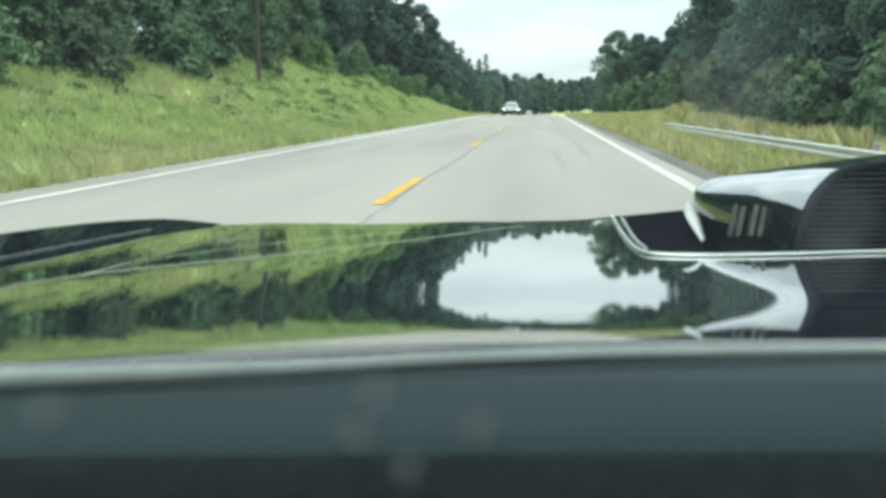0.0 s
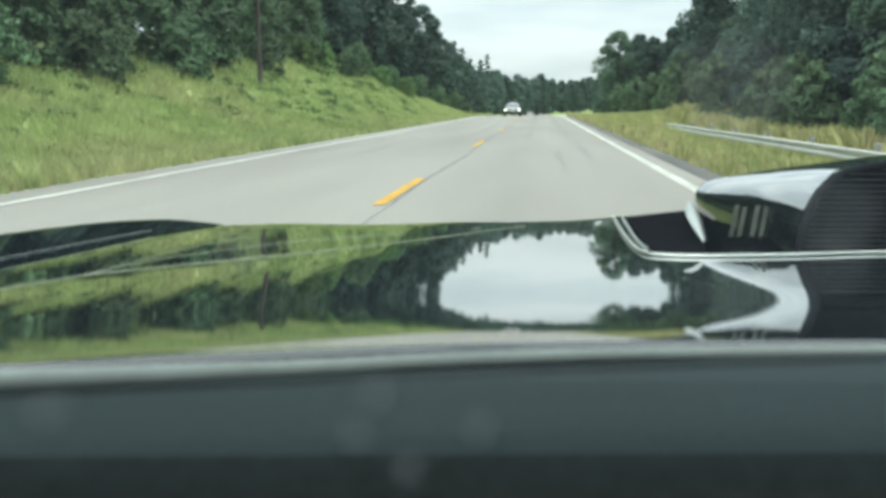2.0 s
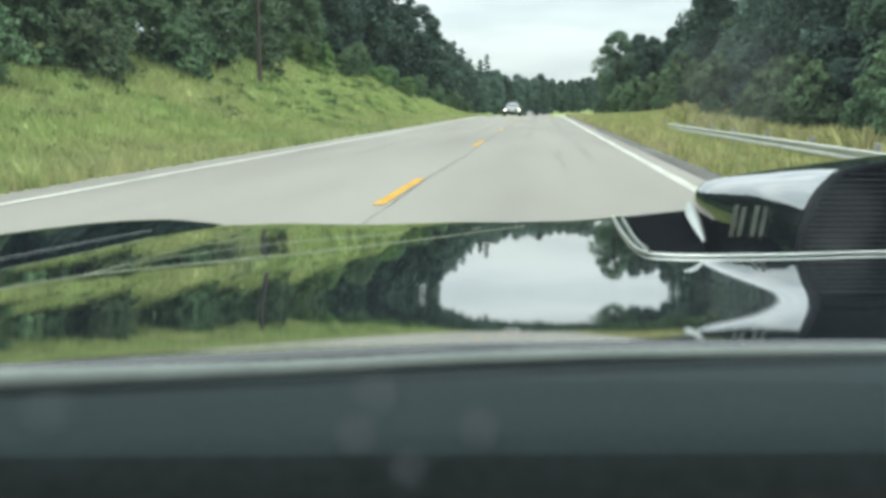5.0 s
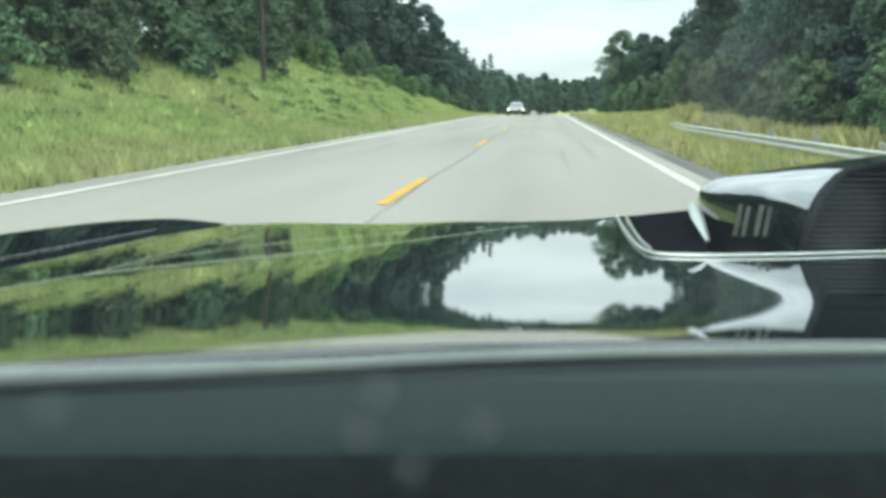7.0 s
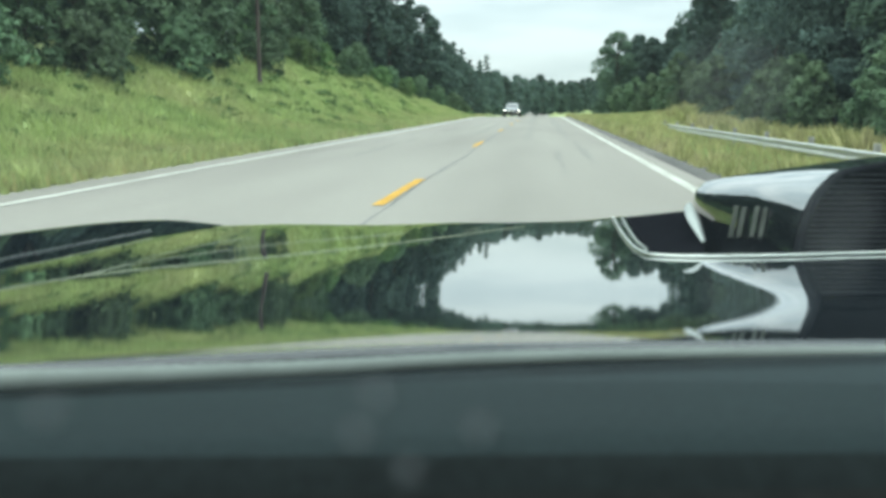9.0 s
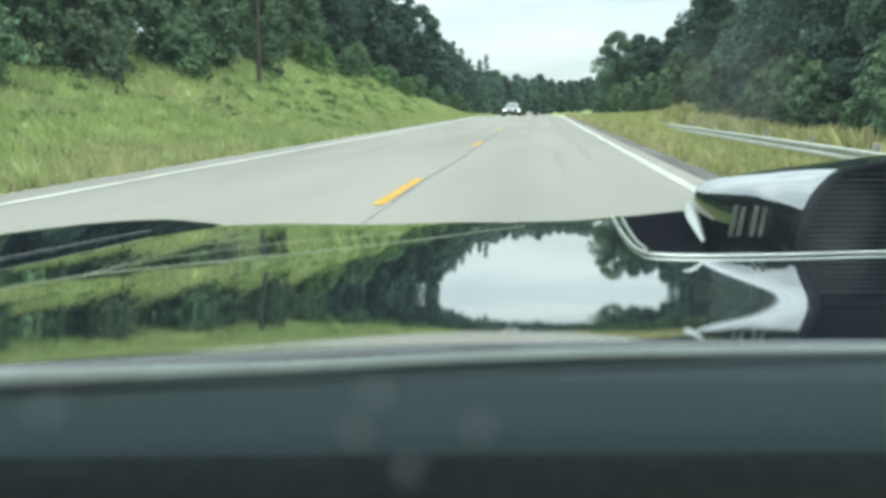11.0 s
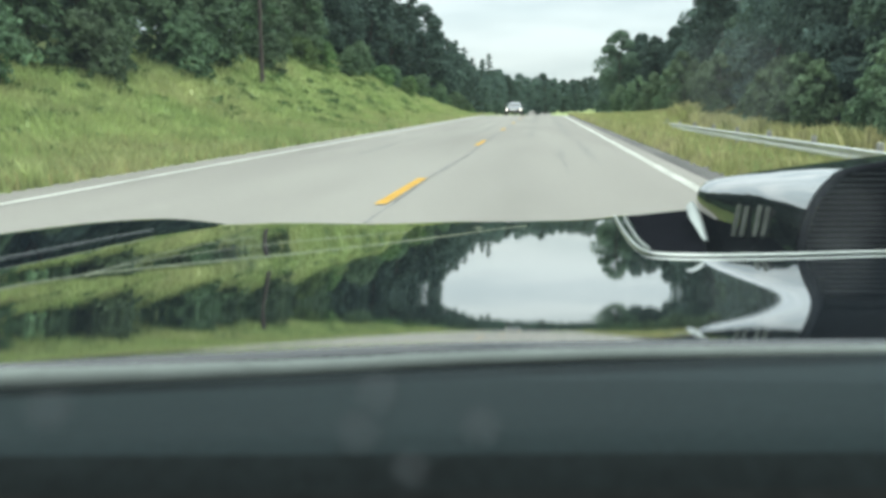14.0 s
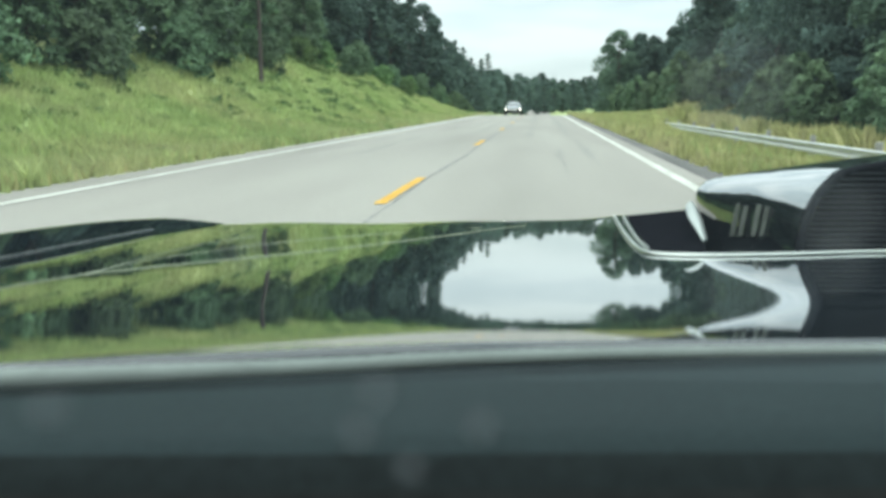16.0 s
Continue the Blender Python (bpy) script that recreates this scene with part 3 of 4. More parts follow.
def aligned(x, y, z):
    """A place given along the road's axes, laid out in the camera's heading."""
    return Vector((x * CS + y * SN, -x * SN + y * CS, z))


SIDE_L, SIDE_R, NOSE = -.80, 1.20, 1.66


def hood_point(x, t):
    u0 = (x * CS + .25 * SN) / SC
    v0 = rear_v(u0 / .33)
    y0 = (v0 * SC + x * SN) / CS
    y1 = NOSE - .32 * abs((x - .2) / 1.0) ** 3.0
    p = aligned(x, y0 + (y1 - y0) * t, 0)
    u, v = p.x / SC, p.y / SC
    side = max(0.0, x - 1.05, -.68 - x)
    return (p.x, p.y, -hood_drop(u, v) * SC - 3.0 * side * side)


xvals = [SIDE_L + i * (SIDE_R - SIDE_L) / 220 for i in range(221)]
tvals = [(j / 160.0) ** 1.2 for j in range(161)]
hv, hf = grid(hood_point, xvals, tvals)


def in_hole(face):
    """The hood is open round the scoop."""
    u, v = sum(hv[i][0] for i in face) / 4 / SC, sum(hv[i][1] for i in face) / 4 / SC
    return .945 < v < 2.05 and .245 + .14 * (v - .95) < u < 1.1


hf = [q for q in hf if not in_hole(q)]
nA, nT = len(xvals), len(tvals)
base = len(hv)
for i in range(nA):
    x, y, z = hv[i * nT]
    hv.append((x, y - .001, z - .006))
    hv.append((x, y + .01, z - .025))
for i in range(nA - 1):
    hf.append((i * nT, base + 2 * i, base + 2 * i + 2, (i + 1) * nT))
    hf.append((base + 2 * i, base + 2 * i + 1, base + 2 * i + 3, base + 2 * i + 2))
hood = raw("hood", hv, hf, M_PAINT, car, True)
hood["label"] = "gloss black hood that mirrors trees and sky"


def along(ctrl, s):
    """A smooth curve through a few control places, s from 0 to 1."""
    n = len(ctrl) - 1
    i = min(n - 1, int(s * n))
    t = s * n - i
    p = [Vector(ctrl[max(0, min(n, i + k))]) for k in (-1, 0, 1, 2)]
    return .5 * (2 * p[1] + (p[2] - p[0]) * t + (2 * p[0] - 5 * p[1] + 4 * p[2] - p[3]) * t * t + (3 * p[1] - p[0] - 3 * p[2] + p[3]) * t ** 3)


# pressed creases that run forwards over the hood and close up towards its front edge; bright metal stands in for their
# glint
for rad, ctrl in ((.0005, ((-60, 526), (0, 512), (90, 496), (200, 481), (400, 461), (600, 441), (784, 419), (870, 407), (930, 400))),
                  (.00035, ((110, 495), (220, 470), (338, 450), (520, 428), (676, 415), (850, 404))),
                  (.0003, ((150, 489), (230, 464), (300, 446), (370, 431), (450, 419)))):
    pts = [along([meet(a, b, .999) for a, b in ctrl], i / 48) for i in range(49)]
    raw("crease", *tube(pts, rad, 8), M_CREASE_GLINT, hood, True, "thin bright pressed line")


# left front wing: a long low bulge that tapers forwards
WING_IN = [meet(a, b, .996) for a, b in ((-90, 495), (0, 475), (100, 455), (200, 433), (300, 411))] + [seen(396, 398, 1.42)]
WING_OUT = [seen(*q) for q in ((-90, 432, .98), (0, 415, 1.04), (100, 402, 1.165), (200, 392, 1.30), (300, 388, 1.42), (396, 397, 1.43))]


def wing_point(s, k):
    a, b = along(WING_IN, s), along(WING_OUT, s)
    fade = max(0.0, 1 - s / .97)
    if k > 1:
        return b + ((b - a) * .5 * (k - 1) + Vector((0, 0, -.05 * (k - 1) ** 2 - .01 * (k - 1)))) * fade
    return a.lerp(b, k)


wv, wf = grid(wing_point, [i / 60 for i in range(61)], [j / 16 for j in range(17)] + [1.1, 1.25, 1.5, 2.0, 2.5])
raw("front_wing", wv, wf, M_PAINT, car, True, "gloss black front wing bulge")
# glint along the wing's pressed line, put in as a bright metal rod
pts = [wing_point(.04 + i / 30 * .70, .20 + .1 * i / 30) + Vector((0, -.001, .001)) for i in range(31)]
raw("crease", *tube(pts, .0003, 8), M_TRIM_GLINT, hood, True, "thin bright pressed line")

# hood scoop: a rounded box whose open back shows a slatted grille
scoop = new("hood_scoop")
scoop.parent = car
scoop["label"] = "raised gloss black hood scoop with slatted grille"
BACK_RIM = ((1398, 470, 0.997), (1410, 412, 1.014), (1424, 372, 1.025), (1440, 342, 1.042), (1462, 318, 1.069), (1492, 299, 1.095), (1600, 280, 1.11), (1740, 266, 1.11))  # open back
WAIST = ((1306, 470, 1.130), (1316, 412, 1.15), (1322, 364, 1.166), (1329, 333, 1.191), (1348, 312, 1.221), (1390, 300, 1.232), (1530, 279, 1.215), (1700, 260, 1.215))  # behind the badge
SHOULDER = ((1247, 470, 1.319), (1238, 412, 1.335), (1231, 366, 1.352), (1232, 344, 1.371), (1241, 328, 1.395), (1270, 318, 1.395), (1450, 293, 1.346), (1620, 276, 1.335))  # front corner
NOSE_END = ((1266, 470, 1.45), (1260, 418, 1.45), (1256, 390, 1.461), (1258, 374, 1.469), (1268, 360, 1.482), (1296, 348, 1.482), (1460, 324, 1.444), (1610, 314, 1.433))  # far end, closed
RINGS = [[seen(*q) for q in ring] for ring in (BACK_RIM, WAIST, SHOULDER, NOSE_END)]


def scoop_point(s, t):
    """Place on the shell: s up the side and over the top, t from the open back forwards."""
    return along([along(ring, s) for ring in RINGS], t)


sv, sf = grid(scoop_point, [i / 54 for i in range(55)], [j / 36 for j in range(37)])
sf.append(tuple(i * 37 + 36 for i in range(55)))
raw("scoop_shell", sv, sf, M_SCOOP, scoop, True, "gloss black rounded shell")
far_side = [p + Vector((.0, .0, -.12)) for p in (RINGS[0][7], RINGS[2][7], RINGS[3][7])]
raw("scoop_side", [RINGS[0][7], RINGS[2][7], RINGS[3][7]] + far_side, [(0, 1, 4, 3), (1, 2, 5, 4)], M_PAINT, scoop, False)

# the open back: a black recess behind a rounded rim, with level slats
edge = [along(RINGS[0], i / 54) for i in range(55)]
inner = [p + Vector((.004, .035, -.004)) for p in edge]
floor_l = seen(1398, 475, 1.10)
gv = inner + [Vector((p.x, p.y, floor_l.z)) for p in inner]
raw("grille_back", gv, [(i, i + 1, 56 + i, 55 + i) for i in range(54)], M_RECESS, scoop, True, "matt black grille recess")
gv = edge + inner
raw("grille_lining", gv, [(i, i + 1, 56 + i, 55 + i) for i in range(54)], M_RECESS, scoop, True, "matt black lining of the opening")
for j in range(17):
    row = 301 + 8.6 * j
    level = seen(1440, row, 1.08).z
    s = next(i for i in range(540) if along(RINGS[0], i / 540).z >= level) / 540
    a = along(RINGS[0], s) + Vector((.009, .006, 0))
    b = Vector((RINGS[0][7].x, a.y, level))
    vv, ff = tube([a, a.lerp(b, .5), b], .0011, 8)
    raw("slat", vv, ff, M_SLAT, scoop, True)
raw("grille_rim", *tube([p + Vector((.005, -.001, -.003)) for p in edge], .0042, 10), M_TRIMBLK, scoop, True, "black grille rim")

# unreadable badge on the side of the scoop: plain slanted bars
shell_seen = [(784 + F * p.x / (p.y * math.cos(radians(PITCH)) + p.z * math.sin(radians(PITCH))),
               441 - F * (p.z * math.cos(radians(PITCH)) - p.y * math.sin(radians(PITCH))) / (p.y * math.cos(radians(PITCH)) + p.z * math.sin(radians(PITCH))), p) for p in sv]


def on_shell(px, py):
    p = min(shell_seen, key=lambda q: (q[0] - px) ** 2 + (q[1] - py) ** 2)[2]
    return seen(px, py, p.y / SC - .010)


for x0, top in ((1296, 363), (1310, 366), (1333, 364), (1348, 367)):
    quad = [on_shell(px, py) for px, py in ((x0 - 5, 419), (x0 + 3, 419), (x0 + 14, top), (x0 + 6, top))]
    quad += [p + Vector((.0005, .002, 0)) for p in quad]
    raw("badge_bar", quad, [(0, 1, 2, 3), (4, 7, 6, 5), (0, 4, 5, 1), (1, 5, 6, 2), (2, 6, 7, 3), (3, 7, 4, 0)], M_BADGE, scoop)

# side inlet beside the scoop: black plate for its shade, with a bright-edged lip
iv = [meet(a, b, .985) for a, b in ((1110, 383), (1150, 442), (1249, 449))] + [seen(1246, 420, 1.02), seen(1236, 370, 1.2)]
iv += [p + Vector((0, .01, -.03)) for p in iv]
raw("side_inlet", iv, [(0, 1, 2, 3, 4), (9, 8, 7, 6, 5)] + [(k, 5 + k, 5 + (k + 1) % 5, (k + 1) % 5) for k in range(5)], M_RECESS, scoop, False, "inlet opening, its dark gap put in as a black plate")
for rad, ctrl in ((.0020, ((1087, 385), (1099, 406), (1117, 430), (1138, 446), (1170, 452), (1260, 454), (1400, 452), (1500, 449), (1620, 446))),
                  (.0013, ((1103, 385), (1113, 402), (1128, 424), (1146, 440)))):
    lip = [meet(a, b, .99) for a, b in ctrl]
    raw("inlet_lip", *tube([along(lip, i / 60) for i in range(61)], rad, 10), M_TRIM_GLINT, scoop, True, "bright rounded lip")
# curved strip added for the sky highlight on the lip beside the scoop
STREAK_L = [seen(*q) for q in ((1212, 366, 1.12), (1217, 384, 1.05), (1229, 404, 1.0), (1245, 428, .96))]
STREAK_R = [seen(*q) for q in ((1226, 358, 1.14), (1236, 378, 1.07), (1245, 402, 1.01), (1252, 430, .97))]
bv, bf = grid(lambda s, q: along(STREAK_L, s).lerp(along(STREAK_R, s), q) + Vector((0, 0, .002 * math.sin(math.pi * q))), [i / 24 for i in range(25)], [j / 6 for j in range(7)])
raw("inlet_highlight", bv, bf, M_STREAK, scoop, True, "curved lip beside the opening, sky highlight put in as pale metal")

# cowl gap, dashboard and windscreen
dash_v = [.378, .374, .366, .355, .34, .32, .30, .285, .277, .272, .268, .264, .258, .245, .22, .18]
dash_h = [.150, .126, .1165, .1135, .1122, .1115, .1115, .1120, .1135, .1165, .1205, .1260, .1330, .1420, .155, .19]


def dash_point(a, j):
    tilt = (1 - smooth01(3, 9, j)) * (a - .02)
    return (a * .36 * SC, dash_v[j] * .88 * SC * (1 + .02 * a), (-dash_h[j] * .86 + (.0125 if a > 0 else .0165) * tilt) * SC)


cols = [-1.3 + i * .05 for i in range(53)]
dv, df = grid(dash_point, cols, list(range(4, 10)))
dash_ob = raw("dashboard", dv, df, M_DASH, car, True, "dark grey padded dashboard top")
for nm, a, b, m, lab in (("dash_far_strip", 0, 4, M_DASH_FAR, "darker far strip of the dashboard along the windscreen"), ("dashboard_roll", 9, 11, M_ROLL_SHADE, "rolled edge of the dashboard, half shade put into its colour"), ("dashboard_face", 11, 15, M_FACE_SHADE, "lower face of the dashboard, shade put into its dark colour")):
    dv, df = grid(dash_point, cols, list(range(a, b + 1)))
    raw(nm, dv, df, m, car, True, lab)
# cowl strip; the sky mirrored in it is put into its pale colour
COWL = [(seen(px, py, .345), r) for px, py, r in ((-140, 682, 23), (0, 674, 22), (200, 667, 20), (392, 659, 18), (600, 649, 16), (784, 639, 15), (1100, 628, 13), (1568, 622, 12), (1760, 621, 12))]
cowl_pts = [along([p for p, r in COWL], i / 80) for i in range(81)]
cowl_rad = [along([(r, 0, 0) for p, r in COWL], i / 80).x / F * .345 * SC for i in range(81)]
raw("cowl_panel", *tube(cowl_pts, cowl_rad, 16), M_COWL_SHEEN, car, True, "pale satin cowl strip behind the hood")

# out-of-focus dust close to the camera, added as faint discs on the dashboard
M_SMUDGE = mat("defocused_dust", ((.4, (.10, .115, .118)), (.6, (.12, .135, .138))), scale=20, rough=.8, bump_scale=60)


def spot_fade(m, amount):
    nt = m.node_tree
    n = nt.nodes
    co = n.new("ShaderNodeTexCoord")
    gr = n.new("ShaderNodeTexGradient")
    gr.gradient_type = "SPHERICAL"
    link(nt, co.outputs["Object"], gr.inputs[0])
    rp = n.new("ShaderNodeMapRange")
    rp.inputs["From Max"].default_value, rp.inputs["To Max"].default_value = .4, amount
    link(nt, gr.outputs["Fac"], rp.inputs["Value"])
    tr = n.new("ShaderNodeBsdfTransparent")
    ms = n.new("ShaderNodeMixShader")
    link(nt, rp.outputs[0], ms.inputs[0])
    link(nt, tr.outputs[0], ms.inputs[1])
    link(nt, n["Principled BSDF"].outputs[0], ms.inputs[2])
    link(nt, ms.outputs[0], n["Material Output"].inputs["Surface"])


spot_fade(M_SMUDGE, .095)
round_v = [(0, 0, 0)] + [(math.cos(math.tau * i / 32), math.sin(math.tau * i / 32), 0) for i in range(32)]
round_f = [(0, 1 + i, 1 + (i + 1) % 32) for i in range(32)]
for px, py, r in ((85, 722, 40), (665, 692, 36), (632, 762, 36), (850, 752, 34), (724, 828, 32)):
    w = sight(px, py)
    k = (-.0958 * SC + .0012) / w.z
    sm = raw("dust_disc", round_v, round_f, M_SMUDGE, dash_ob)
    sm.matrix_basis = Matrix.Translation(w * k) @ Matrix.Rotation(-math.atan2(w.x, w.y), 4, "Z") @ Matrix.Diagonal((r / F * k * 1.25, r / F * k * 1.25 / -w.z, 1, 1))
    sm.visible_shadow = False

# the rest of the car: lower body, wheels, cabin
def rounded(x0, x1, y0, y1, r, n=8):
    out = []
    for cx, cy, a0 in ((x1 - r, y1 - r, 0), (x0 + r, y1 - r, 90), (x0 + r, y0 + r, 180), (x1 - r, y0 + r, 270)):
        out += [(cx + r * math.cos(radians(a0 + 90 * i / n)), cy + r * math.sin(radians(a0 + 90 * i / n))) for i in range(n + 1)]
    return out


def loft(rings):
    n = len(rings[0])
    verts = [p for ring in rings for p in ring]
    faces = [(k * n + i, k * n + (i + 1) % n, (k + 1) * n + (i + 1) % n, (k + 1) * n + i) for k in range(len(rings) - 1) for i in range(n)]
    return verts, faces


rings = []
for z, ins in ((.17, .10), (.20, .03), (.34, .0), (.50, .0), (.585, .03), (.60, .06)):
    rings.append([aligned(x, y, z - EYE_H) for x, y in rounded(SIDE_L - .02 + ins, SIDE_R + .02 - ins, -3.0 + ins, NOSE - .05 - ins, .3)])
bvv, bff = loft(rings)
bff.append(tuple(range(len(rings[0]))))
raw("lower_body", bvv, bff, M_PAINT, car, True, "gloss black lower body")
for x in (SIDE_L, SIDE_R):
    sgn = 1 if x > 0 else -1
    zz = [(.56, 0), (.70, -.01), (.83, -.06), (.86, -.10)]
    yy = [-2.9 + .2 * i for i in range(16)]
    dvv, dff = grid(lambda y, k: aligned(x + sgn * zz[k][1], y, zz[k][0] - EYE_H), yy, range(4))
    raw("body_side", dvv, dff, M_PAINT, car, True)
bm = bmesh.new()
box(bm, SIDE_L + .1, SIDE_R - .1, -2.95, -1.75, .84 - EYE_H, .87 - EYE_H, .01, 2)
bmesh.ops.rotate(bm, verts=bm.verts, cent=(0, 0, 0), matrix=Matrix.Rotation(-CAR_TURN, 3, "Z"))
part("boot_lid", bm, M_PAINT, car)


def wheel(parent, x, y, r, w, turn, zc):
    hub = new("wheel")
    hub.parent = parent
    prof = [(r * .62, -w * .5), (r * .93, -w * .5), (r, -w * .36), (r, w * .36), (r * .93, w * .5), (r * .62, w * .5)]
    vv, ff = grid(lambda a, k: (prof[k][1], prof[k][0] * math.cos(a), prof[k][0] * math.sin(a)), [math.tau * i / 28 for i in range(29)], range(6))
    raw("tyre", vv, ff, M_RUBBER, hub, True)
    vv, ff = [], []
    for i in range(10):
        a = math.tau * i / 10
        for da, rr in ((-.13, .14), (.13, .14), (.09, .63), (-.09, .63)):
            for dx in (-w * .32, -w * .22):
                vv.append((dx, r * rr * math.cos(a + da / rr * .25), r * rr * math.sin(a + da / rr * .25)))
        o = i * 8
        ff += [(o, o + 2, o + 4, o + 6), (o + 1, o + 7, o + 5, o + 3), (o, o + 1, o + 3, o + 2), (o + 2, o + 3, o + 5, o + 4), (o + 6, o + 7, o + 1, o)]
    n = len(vv)
    rim_v, rim_f = tube([(-w * .34, 0, 0), (-w * .05, 0, 0)], r * .2, 14)
    vv += rim_v
    ff += [tuple(n + i for i in q) for q in rim_f]
    raw("rim", vv, ff, M_CHROME, hub)
    hub.matrix_basis = turn @ pose(x, y, zc)
    return hub


UNTURN = Matrix.Rotation(-CAR_TURN, 4, "Z")
for x, y in ((SIDE_L + .08, 1.0), (SIDE_R - .08, 1.0), (SIDE_L + .08, -2.0), (SIDE_R - .08, -2.0)):
    w_ob = wheel(car, x, y, .33, .22, UNTURN, .33 - EYE_H)
    if x > 0:
        w_ob.matrix_basis = w_ob.matrix_basis @ pose(0, 0, 0, 0, 0, 180)

roof = [aligned(x, y, (1.245 + .03 * (1 - ((x - .2) / .7) ** 2) - .02 * ((y + .95) / .65) ** 2) - EYE_H) for x in [-.48 + .136 * i for i in range(11)] for y in [-1.6 + .13 * j for j in range(11)]]
rf = [(i * 11 + j, (i + 1) * 11 + j, (i + 1) * 11 + j + 1, i * 11 + j + 1) for i in range(10) for j in range(10)]
roof_ob = raw("roof", roof, rf, M_PAINT, car, True, "gloss black roof")
sol = roof_ob.modifiers.new("thick", "SOLIDIFY")
sol.thickness = .03
for x0, x1 in ((-.78, -.47), (1.18, .87)):
    raw("front_pillar", *tube([aligned(x0, .05, .84 - EYE_H), aligned((x0 + x1) / 2, -.14, 1.06 - EYE_H), aligned(x1, -.32, 1.235 - EYE_H)], .032, 8), M_PAINT, car, True)
    raw("rear_pillar", *tube([aligned(x0, -2.1, .84 - EYE_H), aligned((x0 + x1) / 2, -1.85, 1.06 - EYE_H), aligned(x1, -1.58, 1.235 - EYE_H)], .05, 8), M_PAINT, car, True)
bm = bmesh.new()
box(bm, -.66, 1.06, -1.9, -.9, .45 - EYE_H, 1.12 - EYE_H, .08, 3)
bmesh.ops.rotate(bm, verts=bm.verts, cent=(0, 0, 0), matrix=Matrix.Rotation(-CAR_TURN, 3, "Z"))
part("seat", bm, M_TRIMBLK, car, "dark cabin seats")


def screen_at(x, y):
    return aligned(x, y - .10 * ((x - .2) / .9) ** 2, 1.035 - .69 * y - EYE_H)


gvv, gff = grid(screen_at, [-.66 + .086 * i for i in range(21)], [.25 - .055 * j for j in range(11)])
screen = raw("windscreen", gvv, gff, M_GLASS, car, True, "clear windscreen with dusty spots")
screen.visible_shadow = False


for px, py, rad in ((1300, 150, 80), (1310, 510, 60), (1482, 385, 55), (1478, 470, 48), (430, 440, 40)):
    w = sight(px, py)
    # meets the sloping screen, a little inside it
    k = (1.025 - EYE_H) / (w.z + .69 * w.y)
    spot = raw("dust_spot", round_v, round_f, M_DUST, screen)
    spot.matrix_basis = Matrix.Translation(w * k) @ w.to_track_quat("Z", "Y").to_matrix().to_4x4() @ Matrix.Scale(rad / F * k * w.length * 1.3, 4)
    spot.visible_shadow = False

# ---- the oncoming car ----
sedan = new("oncoming_sedan")
tagged(sedan, "dark grey sedan with lit headlights on the far lane", "car")


def sedan_ring(y, w, z0, z1, crown):
    """Cross-section of the body at y: flat floor, bulging sides, crowned top."""
    pts = []
    for i in range(24):
        a = math.tau * i / 24
        c, s_ = math.cos(a), math.sin(a)
        pts.append((w * math.copysign(abs(c) ** .45, c), y, (z0 + z1) / 2 + (z1 - z0) / 2 * math.copysign(abs(s_) ** .55, s_) + crown * max(0, s_) * (1 - c * c)))
    return pts


body_rings = [sedan_ring(*q) for q in ((-2.50, .60, .30, .62, 0), (-2.46, .76, .24, .70, .01), (-2.3, .87, .21, .78, .02), (-1.9, .92, .20, .86, .04), (-1.2, .93, .20, .95, .05), (-.4, .93, .20, .99, .02),
                                       (.8, .93, .20, 1.0, .02), (1.6, .93, .21, 1.02, .03), (2.2, .90, .24, 1.02, .03), (2.42, .84, .28, .98, .02), (2.5, .70, .34, .9, 0))]
sv2, sf2 = loft(body_rings)
sf2 += [tuple(range(24)), tuple(10 * 24 + i for i in range(24))]
raw("body", sv2, sf2, M_CARBODY, sedan, True)
cab = [sedan_ring(*q) for q in ((-1.1, .74, .9, .98, 0), (-.55, .70, .9, 1.27, .02), (-.1, .66, .9, 1.44, .04), (.6, .65, .9, 1.47, .04), (1.2, .66, .9, 1.38, .03), (1.9, .70, .9, 1.06, 0))]
cv2, cf2 = loft(cab)
raw("cabin", cv2, cf2, M_CARBODY, sedan, True)


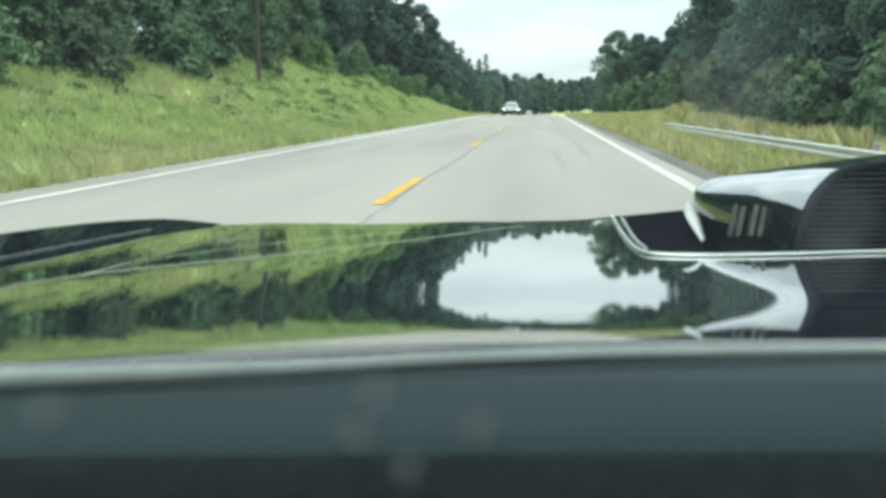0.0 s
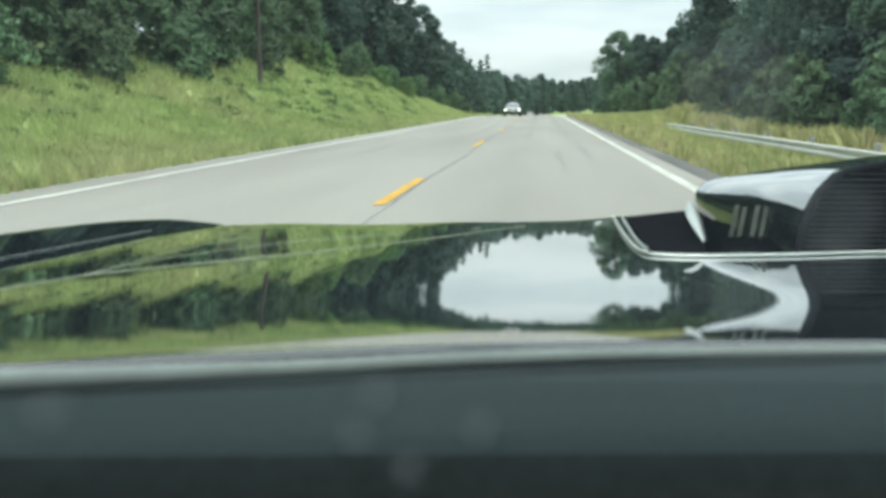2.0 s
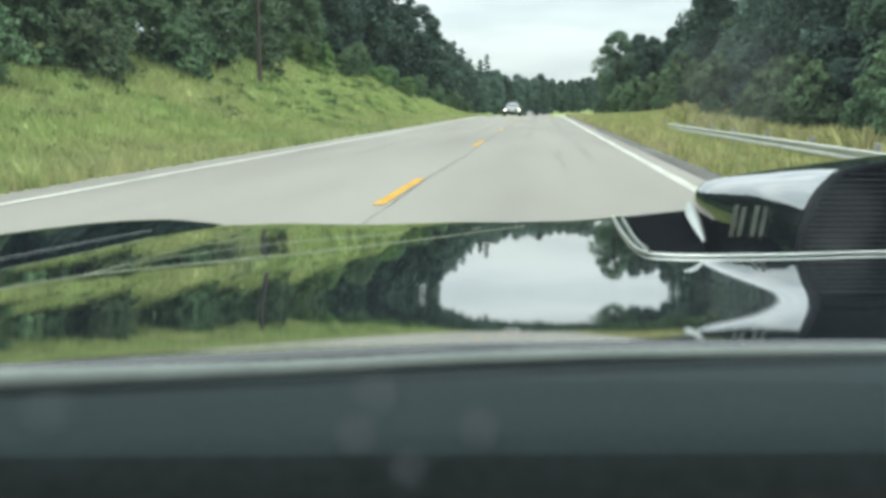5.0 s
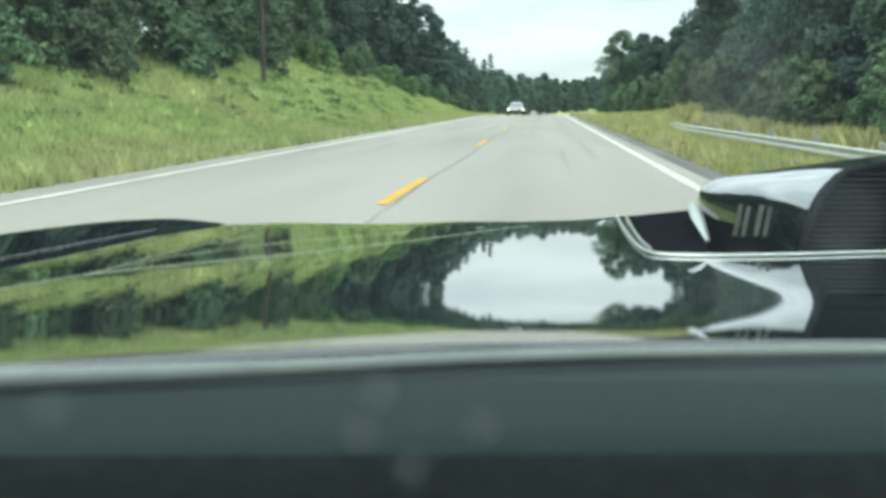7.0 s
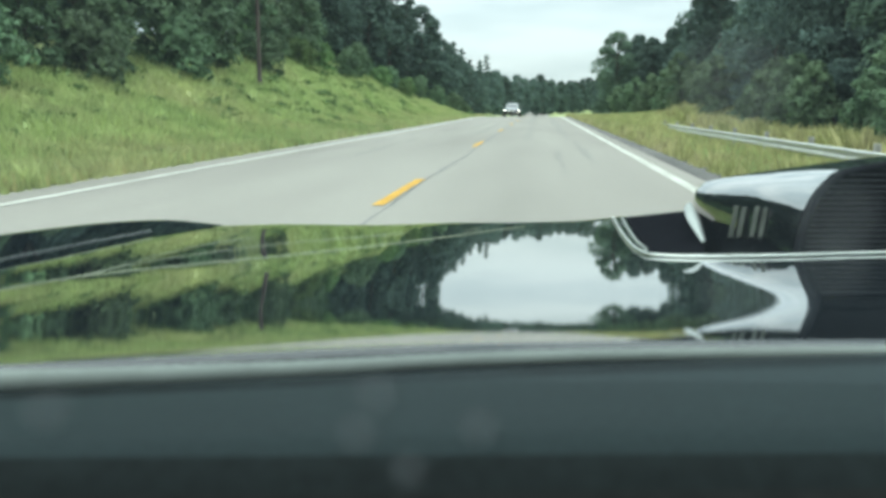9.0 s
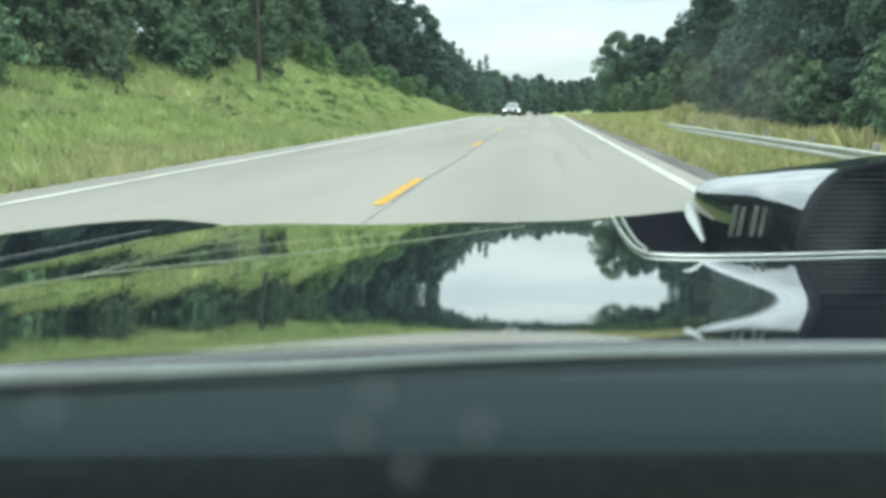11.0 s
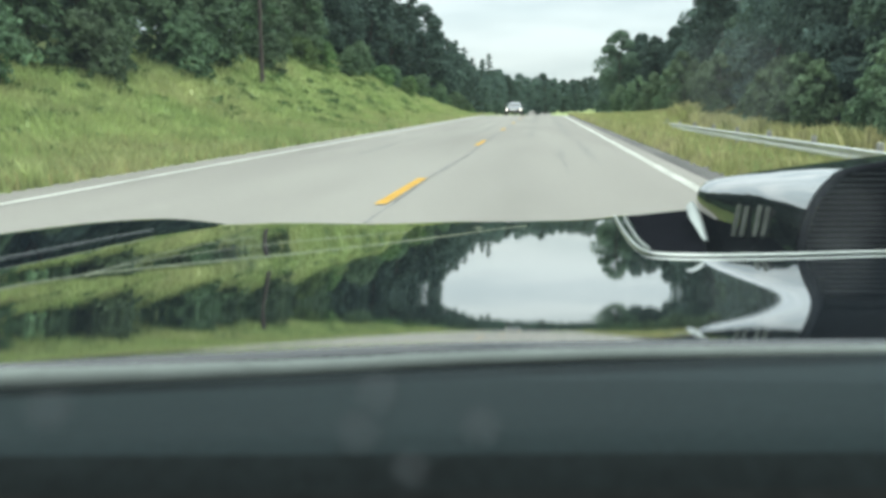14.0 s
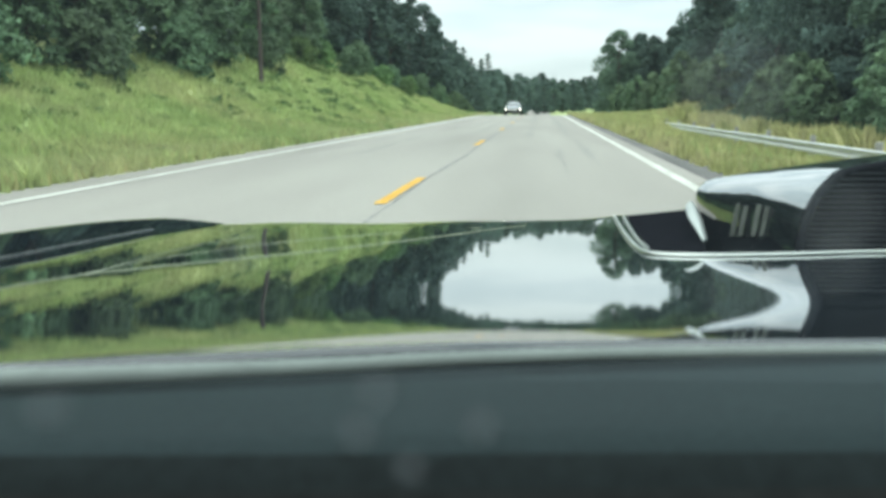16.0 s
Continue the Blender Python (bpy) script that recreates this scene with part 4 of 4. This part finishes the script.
def quad_panel(name, pts, material, label=""):
    """A thin curved panel set on four corners."""
    p = [Vector(q) for q in pts]
    n = (p[1] - p[0]).cross(p[3] - p[0]).normalized() * .012
    vv, ff = grid(lambda a, b: (p[0].lerp(p[1], a)).lerp(p[3].lerp(p[2], a), b) + n * 2.5 * math.sin(math.pi * a) * math.sin(math.pi * b), [i / 8 for i in range(9)], [i / 6 for i in range(7)])
    return raw(name, vv, ff, material, sedan, True, label)


quad_panel("windscreen", ((-.68, -1.10, .99), (.68, -1.10, .99), (.58, -.20, 1.43), (-.58, -.20, 1.43)), M_CARGLASS)
for sgn in (-1, 1):
    quad_panel("side_window", ((sgn * .735, -.75, 1.02), (sgn * .735, .25, 1.02), (sgn * .685, .25, 1.38), (sgn * .685, -.2, 1.34)), M_CARGLASS)
    quad_panel("side_window", ((sgn * .735, .32, 1.02), (sgn * .735, 1.4, 1.02), (sgn * .69, 1.1, 1.34), (sgn * .685, .32, 1.38)), M_CARGLASS)
    bm = bmesh.new()
    bmesh.ops.create_uvsphere(bm, u_segments=12, v_segments=8, radius=1, matrix=Matrix.LocRotScale((sgn * .72, -2.33, .66), Euler((0, 0, sgn * .5)), (.17, .10, .075)))
    part("headlight", bm, M_HEADLIGHT, sedan, "lit headlight", True)
    bm = bmesh.new()
    box(bm, sgn * 1.02 - .11, sgn * 1.02 + .11, -.72, -.58, .98, 1.12, .03, 2)
    part("door_mirror", bm, M_CARBODY, sedan)
    for y in (-1.45, 1.40):
        wo_ = wheel(sedan, sgn * .84, y, .335, .22, Matrix.Identity(4), .335)
        if sgn > 0:
            wo_.matrix_basis = wo_.matrix_basis @ pose(0, 0, 0, 0, 0, 180)
bm = bmesh.new()
box(bm, -.42, .42, -2.53, -2.44, .50, .70, .03, 2)
part("grille", bm, M_CHROME, sedan, "chrome radiator grille")
for i in range(9):
    bm = bmesh.new()
    box(bm, -.36 + .085 * i, -.32 + .085 * i, -2.545, -2.52, .52, .68, .004, 1)
    part("grille_bar", bm, M_TRIMBLK, sedan)
bm = bmesh.new()
box(bm, -.62, .62, -2.52, -2.42, .27, .42, .03, 2)
part("lower_intake", bm, M_TRIMBLK, sedan, "black lower bumper intake")
bm = bmesh.new()
box(bm, -.7, .7, -2.525, -2.46, .235, .26, .008, 1)
part("bumper_strip", bm, M_CHROME, sedan)
sedan.matrix_basis = pose(-3.2, 98, crest(98) + .001)
